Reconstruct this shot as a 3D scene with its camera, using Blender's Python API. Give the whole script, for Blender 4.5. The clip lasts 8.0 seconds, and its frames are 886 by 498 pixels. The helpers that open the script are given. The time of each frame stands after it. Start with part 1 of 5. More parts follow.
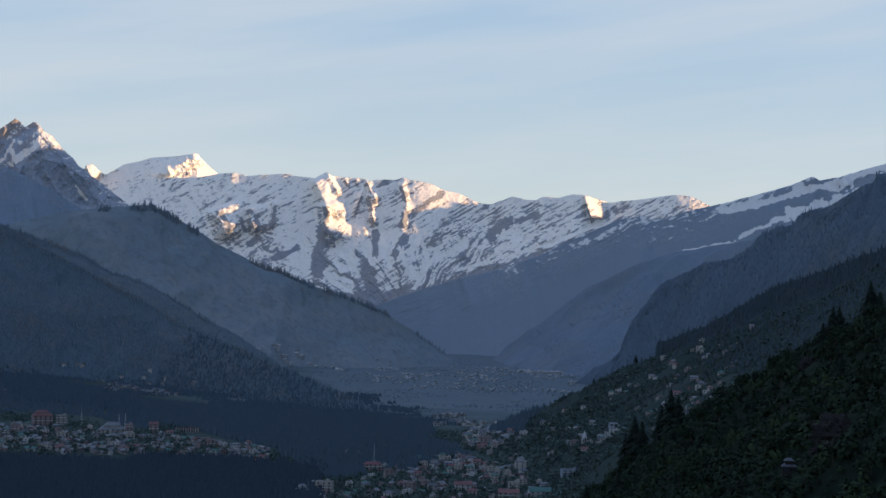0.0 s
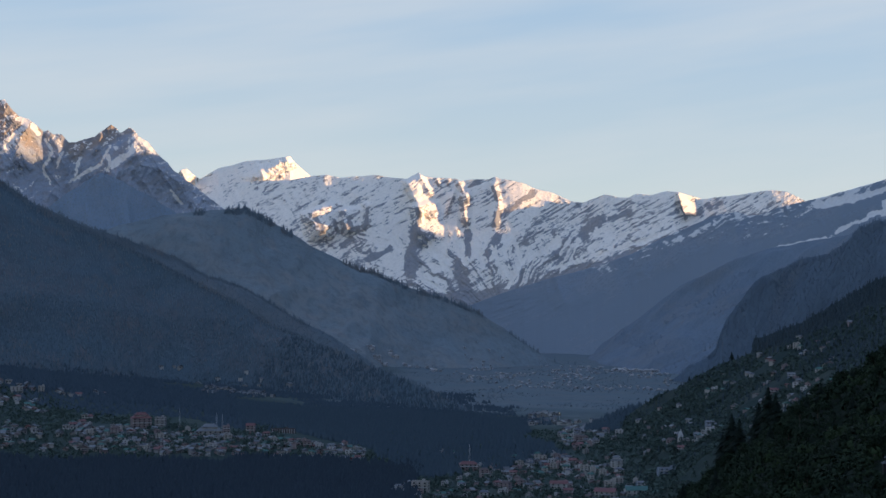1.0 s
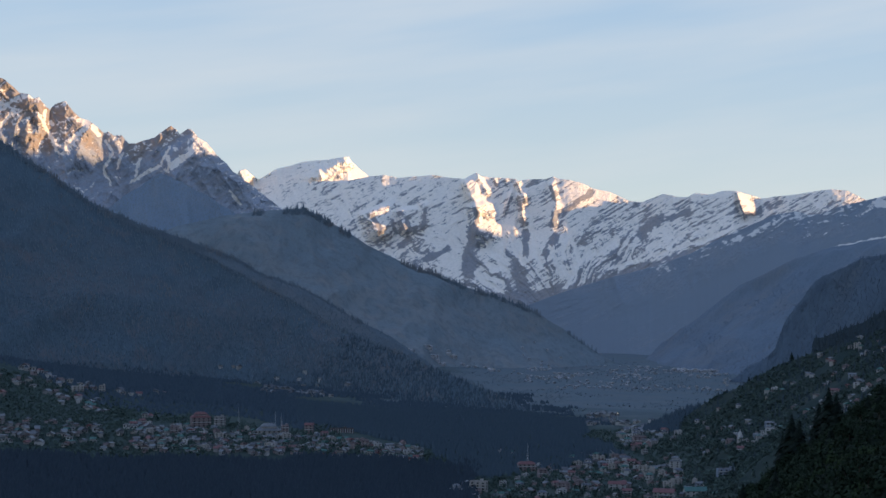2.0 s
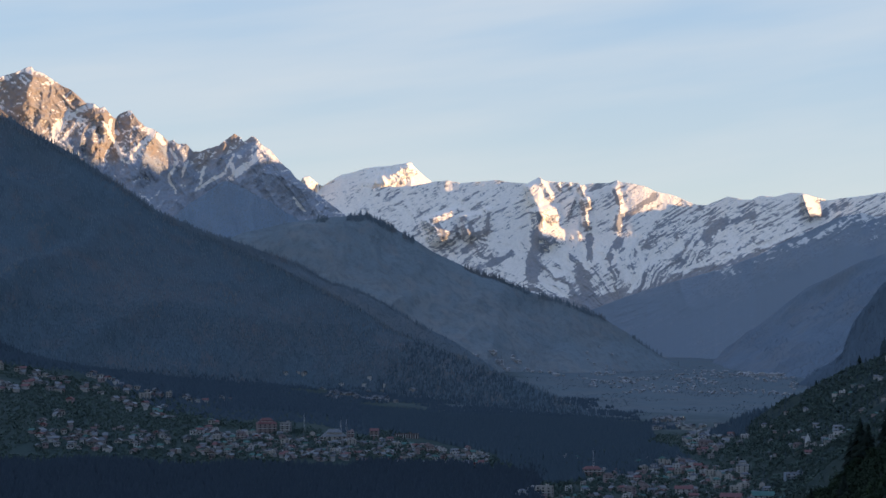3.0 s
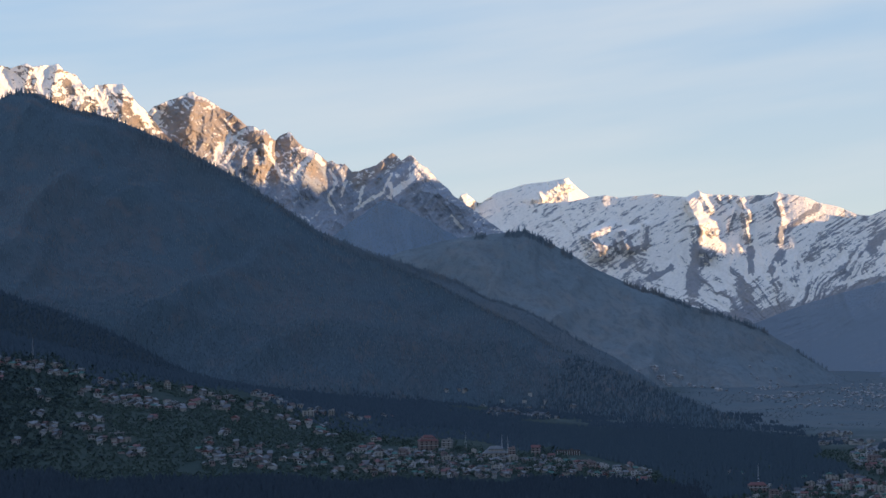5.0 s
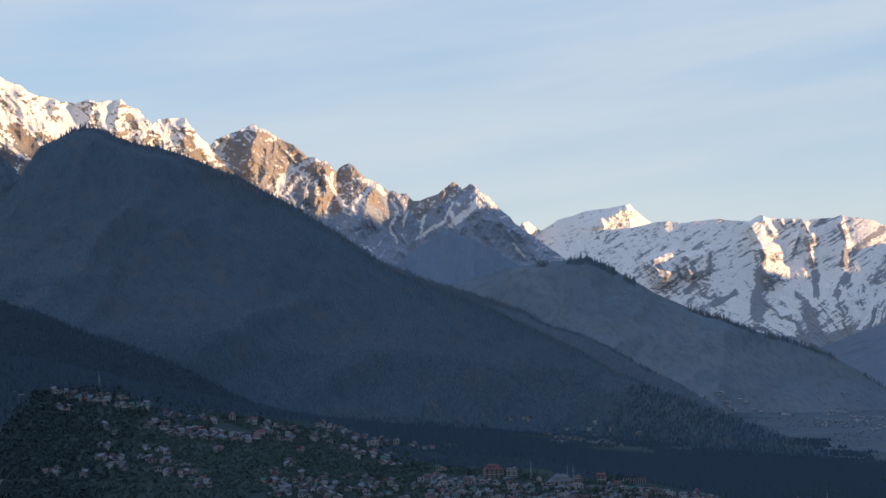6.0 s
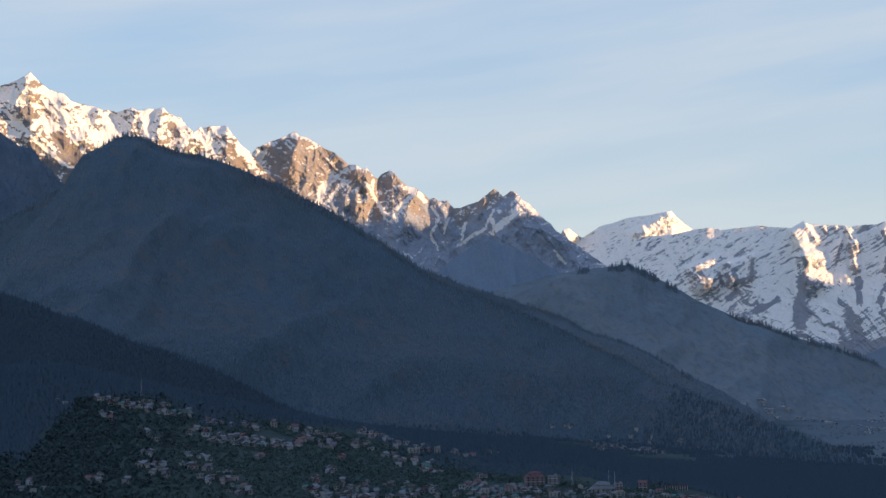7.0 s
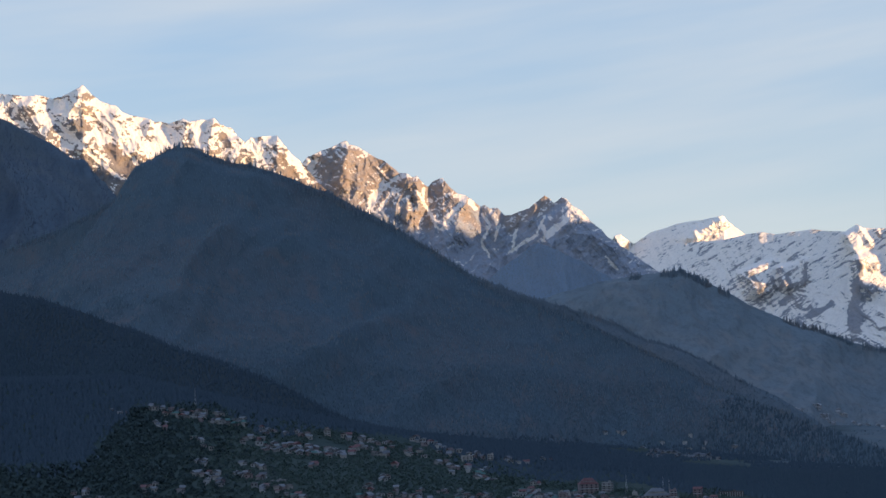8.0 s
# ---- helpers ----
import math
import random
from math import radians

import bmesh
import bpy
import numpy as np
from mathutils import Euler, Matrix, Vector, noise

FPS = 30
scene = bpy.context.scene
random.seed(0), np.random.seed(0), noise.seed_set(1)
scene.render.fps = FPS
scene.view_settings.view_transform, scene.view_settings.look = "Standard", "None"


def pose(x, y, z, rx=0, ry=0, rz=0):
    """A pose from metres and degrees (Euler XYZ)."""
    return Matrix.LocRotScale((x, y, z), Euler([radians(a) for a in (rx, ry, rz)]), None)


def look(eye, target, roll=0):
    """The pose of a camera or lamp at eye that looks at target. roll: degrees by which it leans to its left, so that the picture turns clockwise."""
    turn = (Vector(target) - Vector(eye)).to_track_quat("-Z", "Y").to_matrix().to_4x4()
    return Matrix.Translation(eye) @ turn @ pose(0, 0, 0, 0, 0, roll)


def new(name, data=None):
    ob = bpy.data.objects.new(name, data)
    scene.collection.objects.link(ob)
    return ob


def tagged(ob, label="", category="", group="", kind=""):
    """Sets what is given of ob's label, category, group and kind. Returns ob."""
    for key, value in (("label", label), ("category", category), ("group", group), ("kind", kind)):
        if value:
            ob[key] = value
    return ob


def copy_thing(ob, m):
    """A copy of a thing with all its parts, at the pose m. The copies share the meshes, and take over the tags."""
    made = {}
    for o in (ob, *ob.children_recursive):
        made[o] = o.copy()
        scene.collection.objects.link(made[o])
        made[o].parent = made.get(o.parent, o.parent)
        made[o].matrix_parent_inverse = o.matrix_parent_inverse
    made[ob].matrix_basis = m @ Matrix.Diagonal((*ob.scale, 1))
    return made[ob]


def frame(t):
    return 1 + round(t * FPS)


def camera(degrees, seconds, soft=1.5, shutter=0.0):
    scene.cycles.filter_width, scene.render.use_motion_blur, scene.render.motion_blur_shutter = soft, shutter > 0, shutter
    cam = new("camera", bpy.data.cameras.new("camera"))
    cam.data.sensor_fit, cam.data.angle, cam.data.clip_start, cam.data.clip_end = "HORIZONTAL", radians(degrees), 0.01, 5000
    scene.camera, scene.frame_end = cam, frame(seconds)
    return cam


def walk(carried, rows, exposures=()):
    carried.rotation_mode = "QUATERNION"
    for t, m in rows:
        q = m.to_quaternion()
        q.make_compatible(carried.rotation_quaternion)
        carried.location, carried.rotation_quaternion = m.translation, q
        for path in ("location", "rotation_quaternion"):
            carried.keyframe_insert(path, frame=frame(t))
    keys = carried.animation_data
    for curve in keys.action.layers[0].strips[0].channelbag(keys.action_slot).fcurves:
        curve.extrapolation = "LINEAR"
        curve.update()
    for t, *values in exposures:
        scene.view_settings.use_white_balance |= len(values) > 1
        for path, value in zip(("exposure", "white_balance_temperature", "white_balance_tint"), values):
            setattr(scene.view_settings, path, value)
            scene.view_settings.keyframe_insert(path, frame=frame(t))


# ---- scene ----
cam = camera(29.5, 8.0, soft=1.5)
EYE = 125.0
# a hand-held pan from one spot: seconds, pitch, roll, yaw
ROWS = [
    (0.0, 2.294, -1.01, -0.05),
    (0.5, 2.294, -0.835, 0.907),
    (1.0, 2.242, -0.382, 3.13),
    (1.2, 2.18, -0.347, 3.712),
    (2.3, 2.25, -0.293, 5.625),
    (2.5, 2.257, -0.179, 6.068),
    (3.0, 2.396, -0.002, 7.279),
    (3.5, 2.571, 0.184, 8.118),
    (4.0, 2.777, 0.452, 9.381),
    (4.5, 2.844, 0.437, 11.825),
    (5.0, 2.986, 0.645, 12.702),
    (5.1, 3.112, 0.75, 12.89),
    (5.2, 3.455, 0.87, 13.232),
    (6.3, 4.043, 1.372, 15.105),
    (6.5, 4.103, 1.41, 15.29),
    (7.0, 4.27, 1.31, 16.253),
    (7.5, 4.345, 1.314, 17.132),
    (8.0, 4.573, 1.756, 18.034),
]
walk(cam, [(t, pose(0, 0, EYE, 90 + pitch, roll, yaw)) for t, pitch, roll, yaw in ROWS],
     exposures=[(0.0, 0.78), (1.2, 0.79), (3.0, 0.87), (5.0, 0.87), (8.0, 0.82)])

# ---------------------------------------------------------------- light
SUN_AZ, SUN_EL = 89.0, 6.5
to_sun = Vector((math.sin(radians(SUN_AZ)) * math.cos(radians(SUN_EL)),
                 math.cos(radians(SUN_AZ)) * math.cos(radians(SUN_EL)), math.sin(radians(SUN_EL))))
sun_data = bpy.data.lights.new("sun", "SUN")
sun_data.energy, sun_data.angle, sun_data.color = 4.3, radians(0.5), (1.0, 0.63, 0.34)
sun = new("sun", sun_data)
sun.matrix_world = look(to_sun * 3000, (0, 0, 0))

world = bpy.data.worlds.new("sky")
scene.world = world
world.use_nodes = True
wt = world.node_tree
wt.nodes.clear()
w_out = wt.nodes.new("ShaderNodeOutputWorld")
w_bg = wt.nodes.new("ShaderNodeBackground")
w_sky = wt.nodes.new("ShaderNodeTexSky")
w_sky.sky_type, w_sky.sun_disc = "NISHITA", False
w_sky.sun_elevation, w_sky.sun_rotation = radians(SUN_EL), radians(SUN_AZ)
w_sky.altitude, w_sky.air_density, w_sky.dust_density, w_sky.ozone_density = 1900, 1.0, 1.0, 1.5
w_bg.inputs["Strength"].default_value = 0.11
# thin streaks of high cloud
w_co = wt.nodes.new("ShaderNodeTexCoord")
w_map = wt.nodes.new("ShaderNodeMapping")
w_turn = wt.nodes.new("ShaderNodeMapping")
w_turn.inputs["Rotation"].default_value = (0.0, radians(7), 0.0)
w_map.inputs["Scale"].default_value = (2.2, 2.2, 17.0)
w_noise = wt.nodes.new("ShaderNodeTexNoise")
w_noise.inputs["Scale"].default_value, w_noise.inputs["Detail"].default_value = 1.7, 4.0
w_ramp = wt.nodes.new("ShaderNodeValToRGB")
w_ramp.color_ramp.elements[0].position, w_ramp.color_ramp.elements[1].position = 0.35, 0.75
w_ramp.color_ramp.elements[0].color = (0.0, 0.0, 0.0, 1)
w_ramp.color_ramp.elements[1].color = (0.55, 0.55, 0.55, 1)
w_sep = wt.nodes.new("ShaderNodeSeparateXYZ")
w_grad = wt.nodes.new("ShaderNodeValToRGB")
stops = w_grad.color_ramp.elements
stops[0].position, stops[0].color = 0.06, (0.63, 0.70, 0.75, 1)
stops[1].position, stops[1].color = 0.75, (0.22, 0.40, 0.86, 1)
mid = stops.new(0.2)
mid.color = (0.44, 0.61, 0.83, 1)
w_gain = wt.nodes.new("ShaderNodeVectorMath")
w_gain.operation = "SCALE"
w_gain.inputs["Scale"].default_value = 5.2
w_veil = wt.nodes.new("ShaderNodeMix")
w_veil.data_type = "RGBA"
w_veil.inputs["Factor"].default_value = 0.75
w_mix = wt.nodes.new("ShaderNodeMix")
w_mix.data_type = "RGBA"
w_mix.inputs["B"].default_value = (3.65, 3.8, 3.95, 1)
wt.links.new(w_co.outputs["Generated"], w_sep.inputs["Vector"])
wt.links.new(w_sep.outputs["Z"], w_grad.inputs["Fac"])
wt.links.new(w_grad.outputs["Color"], w_gain.inputs[0])
wt.links.new(w_co.outputs["Generated"], w_turn.inputs["Vector"])
wt.links.new(w_turn.outputs["Vector"], w_map.inputs["Vector"])
wt.links.new(w_map.outputs["Vector"], w_noise.inputs["Vector"])
wt.links.new(w_noise.outputs["Fac"], w_ramp.inputs["Fac"])
wt.links.new(w_ramp.outputs["Color"], w_mix.inputs["Factor"])
wt.links.new(w_sky.outputs["Color"], w_veil.inputs["A"])
wt.links.new(w_gain.outputs["Vector"], w_veil.inputs["B"])
wt.links.new(w_veil.outputs["Result"], w_mix.inputs["A"])
wt.links.new(w_mix.outputs["Result"], w_bg.inputs["Color"])
wt.links.new(w_bg.outputs["Background"], w_out.inputs["Surface"])


# ---------------------------------------------------------------- noise
def hashed(ix, iy, seed):
    h = (ix.astype(np.int64) * 374761393 + iy.astype(np.int64) * 668265263 + seed * 974634777) & 0xFFFFFFFF
    h = ((h ^ (h >> 13)) * 1274126177) & 0xFFFFFFFF
    h = ((h ^ (h >> 15)) * 2246822519) & 0xFFFFFFFF
    return ((h ^ (h >> 16)) & 0xFFFFFF) / float(0xFFFFFF)


def vnoise(x, y, seed=0):
    """Smooth noise from 0 to 1 on a unit lattice."""
    x, y = np.broadcast_arrays(np.asarray(x, float), np.asarray(y, float))
    ix, iy = np.floor(x), np.floor(y)
    fx, fy = x - ix, y - iy
    fx, fy = fx * fx * fx * (fx * (fx * 6 - 15) + 10), fy * fy * fy * (fy * (fy * 6 - 15) + 10)
    a, b = hashed(ix, iy, seed), hashed(ix + 1, iy, seed)
    c, d = hashed(ix, iy + 1, seed), hashed(ix + 1, iy + 1, seed)
    return (a * (1 - fx) + b * fx) * (1 - fy) + (c * (1 - fx) + d * fx) * fy


def fbm(x, y, octaves=4, seed=0, gain=0.5):
    total, amp, norm = 0.0, 1.0, 0.0
    for k in range(octaves):
        total = total + amp * (vnoise(np.asarray(x) * 2 ** k, np.asarray(y) * 2 ** k, seed + 7 * k) - 0.5)
        norm, amp = norm + amp, amp * gain
    return total / norm * 2


def ridged(x, y, octaves=3, seed=0, gain=0.5):
    total, amp, norm = 0.0, 1.0, 0.0
    for k in range(octaves):
        n = 1 - np.abs(2 * vnoise(np.asarray(x) * 2 ** k, np.asarray(y) * 2 ** k, seed + 11 * k) - 1)
        total, norm, amp = total + amp * n * n, norm + amp, amp * gain
    return total / norm


def gullies(along, down, length, octaves, seed):
    """Spurs and gullies that run downhill and branch: sharp crests, 0 to 1."""
    total, amp, norm = 0.0, 1.0, 0.0
    for k in range(octaves):
        size = length / 1.9 ** k
        n = vnoise(along / size + 13.7 * k, down / (size * 2.6) + 5.1 * k, seed + 11 * k)
        crest = 1 - np.abs(2 * n - 1)
        total, norm, amp = total + amp * crest, norm + amp, amp * 0.55
        along = along + 0.30 * size * (vnoise(along / size * 0.7, down / size * 0.7, seed + 17 * k) - 0.5)
    return total / norm


def smooth(e0, e1, x):
    t = np.clip((np.asarray(x, float) - e0) / (e1 - e0), 0, 1)
    return t * t * (3 - 2 * t)


# ---------------------------------------------------------------- materials
def material(name, rough=0.9, metal=0.0, spec=0.2):
    m = bpy.data.materials.new(name)
    m.use_nodes = True
    b = m.node_tree.nodes["Principled BSDF"]
    b.inputs["Roughness"].default_value, b.inputs["Metallic"].default_value = rough, metal
    b.inputs["Specular IOR Level"].default_value = spec
    return m, m.node_tree, b


def node(nt, kind, **inputs):
    n = nt.nodes.new(kind)
    for key, value in inputs.items():
        n.inputs[key].default_value = value
    return n


def noise_at(nt, scale, detail=4.0, stretch=(1, 1, 1), turn=(0, 0, 0)):
    co = nt.nodes.new("ShaderNodeTexCoord")
    tn = node(nt, "ShaderNodeMapping", Rotation=[radians(a) for a in turn])
    mp = node(nt, "ShaderNodeMapping", Scale=stretch)
    nz = node(nt, "ShaderNodeTexNoise", Scale=scale, Detail=detail)
    nt.links.new(co.outputs["Object"], tn.inputs["Vector"])
    nt.links.new(tn.outputs["Vector"], mp.inputs["Vector"])
    nt.links.new(mp.outputs["Vector"], nz.inputs["Vector"])
    return nz.outputs["Fac"]


def mathn(nt, op, a, b=None):
    n = nt.nodes.new("ShaderNodeMath")
    n.operation = op
    for i, v in enumerate((a, b)):
        if v is None:
            continue
        if isinstance(v, (int, float)):
            n.inputs[i].default_value = v
        else:
            nt.links.new(v, n.inputs[i])
    return n.outputs[0]


def step(nt, v, lo, hi):
    n = nt.nodes.new("ShaderNodeMapRange")
    n.interpolation_type = "SMOOTHSTEP"
    n.inputs["From Min"].default_value, n.inputs["From Max"].default_value = lo, hi
    nt.links.new(v, n.inputs["Value"])
    return n.outputs["Result"]


def mixc(nt, fac, a, b):
    n = nt.nodes.new("ShaderNodeMix")
    n.data_type = "RGBA"
    if isinstance(fac, (int, float)):
        n.inputs["Factor"].default_value = fac
    else:
        nt.links.new(fac, n.inputs["Factor"])
    for key, v in (("A", a), ("B", b)):
        if isinstance(v, tuple):
            n.inputs[key].default_value = (*v, 1)
        else:
            nt.links.new(v, n.inputs[key])
    return n.outputs["Result"]


def bump(nt, b, height, distance, strength=0.6):
    n = node(nt, "ShaderNodeBump", Distance=distance, Strength=strength)
    nt.links.new(height, n.inputs["Height"])
    nt.links.new(n.outputs["Normal"], b.inputs["Normal"])


def wooded_material(name, colours, relief=0.6):
    """A far wooded slope: broad patches, clumps of crowns and fine crown texture."""
    m, nt, b = material(name, 0.95, 0.0, 0.05)
    broad, clump, crowns = noise_at(nt, 0.006, 5), noise_at(nt, 0.03, 5), noise_at(nt, 0.22, 3, (1, 1, 0.5))
    c = mixc(nt, step(nt, broad, 0.4, 0.62), colours[0], colours[1])
    c = mixc(nt, mathn(nt, "MULTIPLY", step(nt, clump, 0.42, 0.62), 0.7), c, colours[2])
    c = mixc(nt, mathn(nt, "MULTIPLY", step(nt, crowns, 0.45, 0.65), 0.18), c, tuple(0.55 * v for v in colours[2]))
    if len(colours) > 3:
        bare = step(nt, noise_at(nt, 0.03, 7, (1, 1, 0.7)), 0.53, 0.72)
        c = mixc(nt, mathn(nt, "MULTIPLY", bare, 0.6), c, colours[3])
        c = mixc(nt, mathn(nt, "MULTIPLY", step(nt, noise_at(nt, 0.075, 4, (1, 1, 0.45)), 0.48, 0.66), 0.38), c, tuple(0.62 * v for v in colours[2]))
    nt.links.new(c, b.inputs["Base Color"])
    bump(nt, b, mathn(nt, "ADD", mathn(nt, "MULTIPLY", crowns, 0.5), clump), 4.0, relief)
    return m


def ground_material(name, colours, scales, bump_m=2.0):
    """Three colours mixed by two noises: broad patches and fine grain."""
    m, nt, b = material(name, 0.95, 0.0, 0.1)
    broad, fine = noise_at(nt, scales[0], 5), noise_at(nt, scales[1], 6)
    c = mixc(nt, step(nt, broad, 0.42, 0.62), colours[0], colours[1])
    c = mixc(nt, step(nt, fine, 0.5, 0.72), c, colours[2])
    nt.links.new(c, b.inputs["Base Color"])
    bump(nt, b, fine, bump_m, 0.7)
    return m


def snow_material(name, rock_a, rock_b, rock_c, snow_colour=(0.74, 0.70, 0.65), sharp=0.07, grit=0.35, relief=0.6, bedding=0.0, shade_line=None, woods_below=None):
    """Snow and bare rock: the mesh tells where snow lies, fine grain breaks the edge; the rock changes colour in patches and along its beds."""
    m, nt, b = material(name, 0.85, 0.0, 0.12)
    att = nt.nodes.new("ShaderNodeAttribute")
    att.attribute_name = "snow"
    fine, grain = noise_at(nt, 0.16, 6, (1, 1, 1.3), (0, 28, 0)), noise_at(nt, 0.55, 3)
    patch, beds = noise_at(nt, 0.012, 4), noise_at(nt, 0.11, 4, (0.14, 0.3, 1.0), (0, 31, 0))
    v = mathn(nt, "ADD", att.outputs["Fac"], mathn(nt, "MULTIPLY", mathn(nt, "SUBTRACT", fine, 0.5), grit))
    v = mathn(nt, "ADD", v, mathn(nt, "MULTIPLY", mathn(nt, "SUBTRACT", grain, 0.5), grit * 0.5))
    if bedding:
        thin = noise_at(nt, 0.48, 5, (0.13, 0.3, 1.0), (0, 31, 0))
        v = mathn(nt, "ADD", v, mathn(nt, "MULTIPLY", mathn(nt, "SUBTRACT", thin, 0.5), bedding))
    snow = step(nt, v, 0.5 - sharp, 0.5 + sharp)
    if shade_line:
        # below the shade line, haze is put into the rock as blue-grey, ragged edge
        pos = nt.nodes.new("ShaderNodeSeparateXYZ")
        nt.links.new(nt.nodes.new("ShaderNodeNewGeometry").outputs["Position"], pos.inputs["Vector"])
        patch = mathn(nt, "ADD", patch, mathn(nt, "DIVIDE", mathn(nt, "SUBTRACT", pos.outputs["Z"], shade_line), 420.0))
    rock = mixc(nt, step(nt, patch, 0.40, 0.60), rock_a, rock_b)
    rock = mixc(nt, mathn(nt, "MULTIPLY", step(nt, beds, 0.46, 0.62), 0.6), rock, rock_c)
    rock = mixc(nt, mathn(nt, "MULTIPLY", step(nt, fine, 0.45, 0.70), 0.45), rock, tuple(0.65 * c for c in rock_a))
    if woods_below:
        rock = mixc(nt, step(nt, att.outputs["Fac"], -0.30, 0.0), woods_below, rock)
    white = mixc(nt, step(nt, fine, 0.40, 0.70), snow_colour, tuple(0.90 * c for c in snow_colour))
    nt.links.new(mixc(nt, snow, rock, white), b.inputs["Base Color"])
    bump(nt, b, mathn(nt, "ADD", fine, mathn(nt, "MULTIPLY", grain, 0.4)), 3.5, relief)
    return m


def leaf_material(name, dark, light, odd=None, patches=0.009):
    m, nt, b = material(name, 0.9, 0.0, 0.1)
    geo = nt.nodes.new("ShaderNodeNewGeometry")
    rnd = geo.outputs["Random Per Island"]
    c = mixc(nt, rnd, dark, light)
    if odd:
        patch = mathn(nt, "MULTIPLY", step(nt, noise_at(nt, patches, 5), 0.50, 0.68), 0.75)
        c = mixc(nt, patch, c, odd)
    nt.links.new(c, b.inputs["Base Color"])
    return m


# haze is in these colours: warmer far snow, lighter and bluer rock
M_SNOW_FAR = snow_material("snow_and_slate", (0.315, 0.322, 0.345), (0.37, 0.345, 0.335), (0.325, 0.325, 0.34), (0.96, 0.88, 0.785), sharp=0.09, bedding=1.3)
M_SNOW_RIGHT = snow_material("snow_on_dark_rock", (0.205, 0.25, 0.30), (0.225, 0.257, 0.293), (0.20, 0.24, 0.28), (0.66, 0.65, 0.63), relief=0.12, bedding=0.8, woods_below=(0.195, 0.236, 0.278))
# browner rock on the sunlit heights, haze-blue rock under them, both by colour
M_SNOW_LEFT = snow_material("snow_on_brown_rock", (0.31, 0.345, 0.405), (0.30, 0.25, 0.215), (0.29, 0.285, 0.295), (0.80, 0.745, 0.68), sharp=0.045, grit=0.85, relief=0.5, shade_line=545.0)
M_SNOW_WEST = snow_material("snow_on_dark_brown_rock", (0.21, 0.205, 0.21), (0.27, 0.22, 0.185), (0.22, 0.21, 0.21), (0.88, 0.82, 0.74), sharp=0.04, grit=0.9, relief=0.5)
# distance haze is put into these slope colours as paler, bluer tints
M_HAZED_SIDE = wooded_material("hazed_valley_side", ((0.158, 0.203, 0.25), (0.178, 0.205, 0.234), (0.15, 0.194, 0.24)), 0.15)
M_RIDGE = wooded_material("hazed_woodland_slope", ((0.180, 0.223, 0.246), (0.208, 0.228, 0.234), (0.171, 0.214, 0.237), (0.224, 0.220, 0.216)), 0.2)
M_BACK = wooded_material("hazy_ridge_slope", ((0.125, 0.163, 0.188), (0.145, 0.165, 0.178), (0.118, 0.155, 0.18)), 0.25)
M_SHOULDER = wooded_material("hazed_shoulder_slope", ((0.205, 0.262, 0.325), (0.22, 0.264, 0.314), (0.195, 0.253, 0.314)), 0.2)
M_HAZEL = wooded_material("hazed_dark_slope", ((0.108, 0.146, 0.184), (0.122, 0.147, 0.169), (0.096, 0.13, 0.168)), 0.25)
M_FOOT = ground_material("foothill_floor", ((0.052, 0.078, 0.094), (0.062, 0.08, 0.088), (0.045, 0.07, 0.086)), (0.008, 0.08), 2.0)
M_STAND = ground_material("shaded_forest_floor", ((0.036, 0.054, 0.064), (0.042, 0.056, 0.062), (0.03, 0.047, 0.056)), (0.008, 0.08), 2.0)
# the big mountain's blue tint carries haze too
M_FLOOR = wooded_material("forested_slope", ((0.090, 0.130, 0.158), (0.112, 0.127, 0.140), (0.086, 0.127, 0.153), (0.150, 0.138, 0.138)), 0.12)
# almost black floor: the shade between the bushes is put into its colour
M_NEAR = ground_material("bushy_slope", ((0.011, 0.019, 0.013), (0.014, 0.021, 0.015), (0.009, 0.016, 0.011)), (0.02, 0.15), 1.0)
# needle colours grow paler and bluer with distance, in place of haze
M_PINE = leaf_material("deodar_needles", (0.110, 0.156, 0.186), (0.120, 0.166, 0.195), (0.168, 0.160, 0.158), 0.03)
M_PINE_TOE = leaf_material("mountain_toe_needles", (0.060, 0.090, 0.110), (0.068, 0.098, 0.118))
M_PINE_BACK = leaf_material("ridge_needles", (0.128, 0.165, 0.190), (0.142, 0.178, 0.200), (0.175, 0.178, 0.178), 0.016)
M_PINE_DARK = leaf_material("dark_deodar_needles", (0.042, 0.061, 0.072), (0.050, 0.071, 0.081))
# nearest belt: the tint with least haze in it
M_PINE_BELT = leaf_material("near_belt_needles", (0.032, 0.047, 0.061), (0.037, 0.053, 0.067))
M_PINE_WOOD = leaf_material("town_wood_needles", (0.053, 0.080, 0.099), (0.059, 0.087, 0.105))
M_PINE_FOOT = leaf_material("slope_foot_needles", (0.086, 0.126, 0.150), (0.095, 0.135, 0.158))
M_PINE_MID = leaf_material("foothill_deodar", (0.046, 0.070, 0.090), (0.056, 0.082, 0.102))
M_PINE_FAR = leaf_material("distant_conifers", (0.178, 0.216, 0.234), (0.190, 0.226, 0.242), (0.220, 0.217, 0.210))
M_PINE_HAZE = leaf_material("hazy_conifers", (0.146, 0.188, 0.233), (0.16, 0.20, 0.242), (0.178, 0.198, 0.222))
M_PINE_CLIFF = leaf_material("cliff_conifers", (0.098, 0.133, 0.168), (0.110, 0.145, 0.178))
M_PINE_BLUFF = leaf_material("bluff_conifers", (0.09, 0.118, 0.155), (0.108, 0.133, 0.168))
# shaded copy of the deodar needles, the shade darkened into the base colour
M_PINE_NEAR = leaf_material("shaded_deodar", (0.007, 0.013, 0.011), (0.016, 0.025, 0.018))
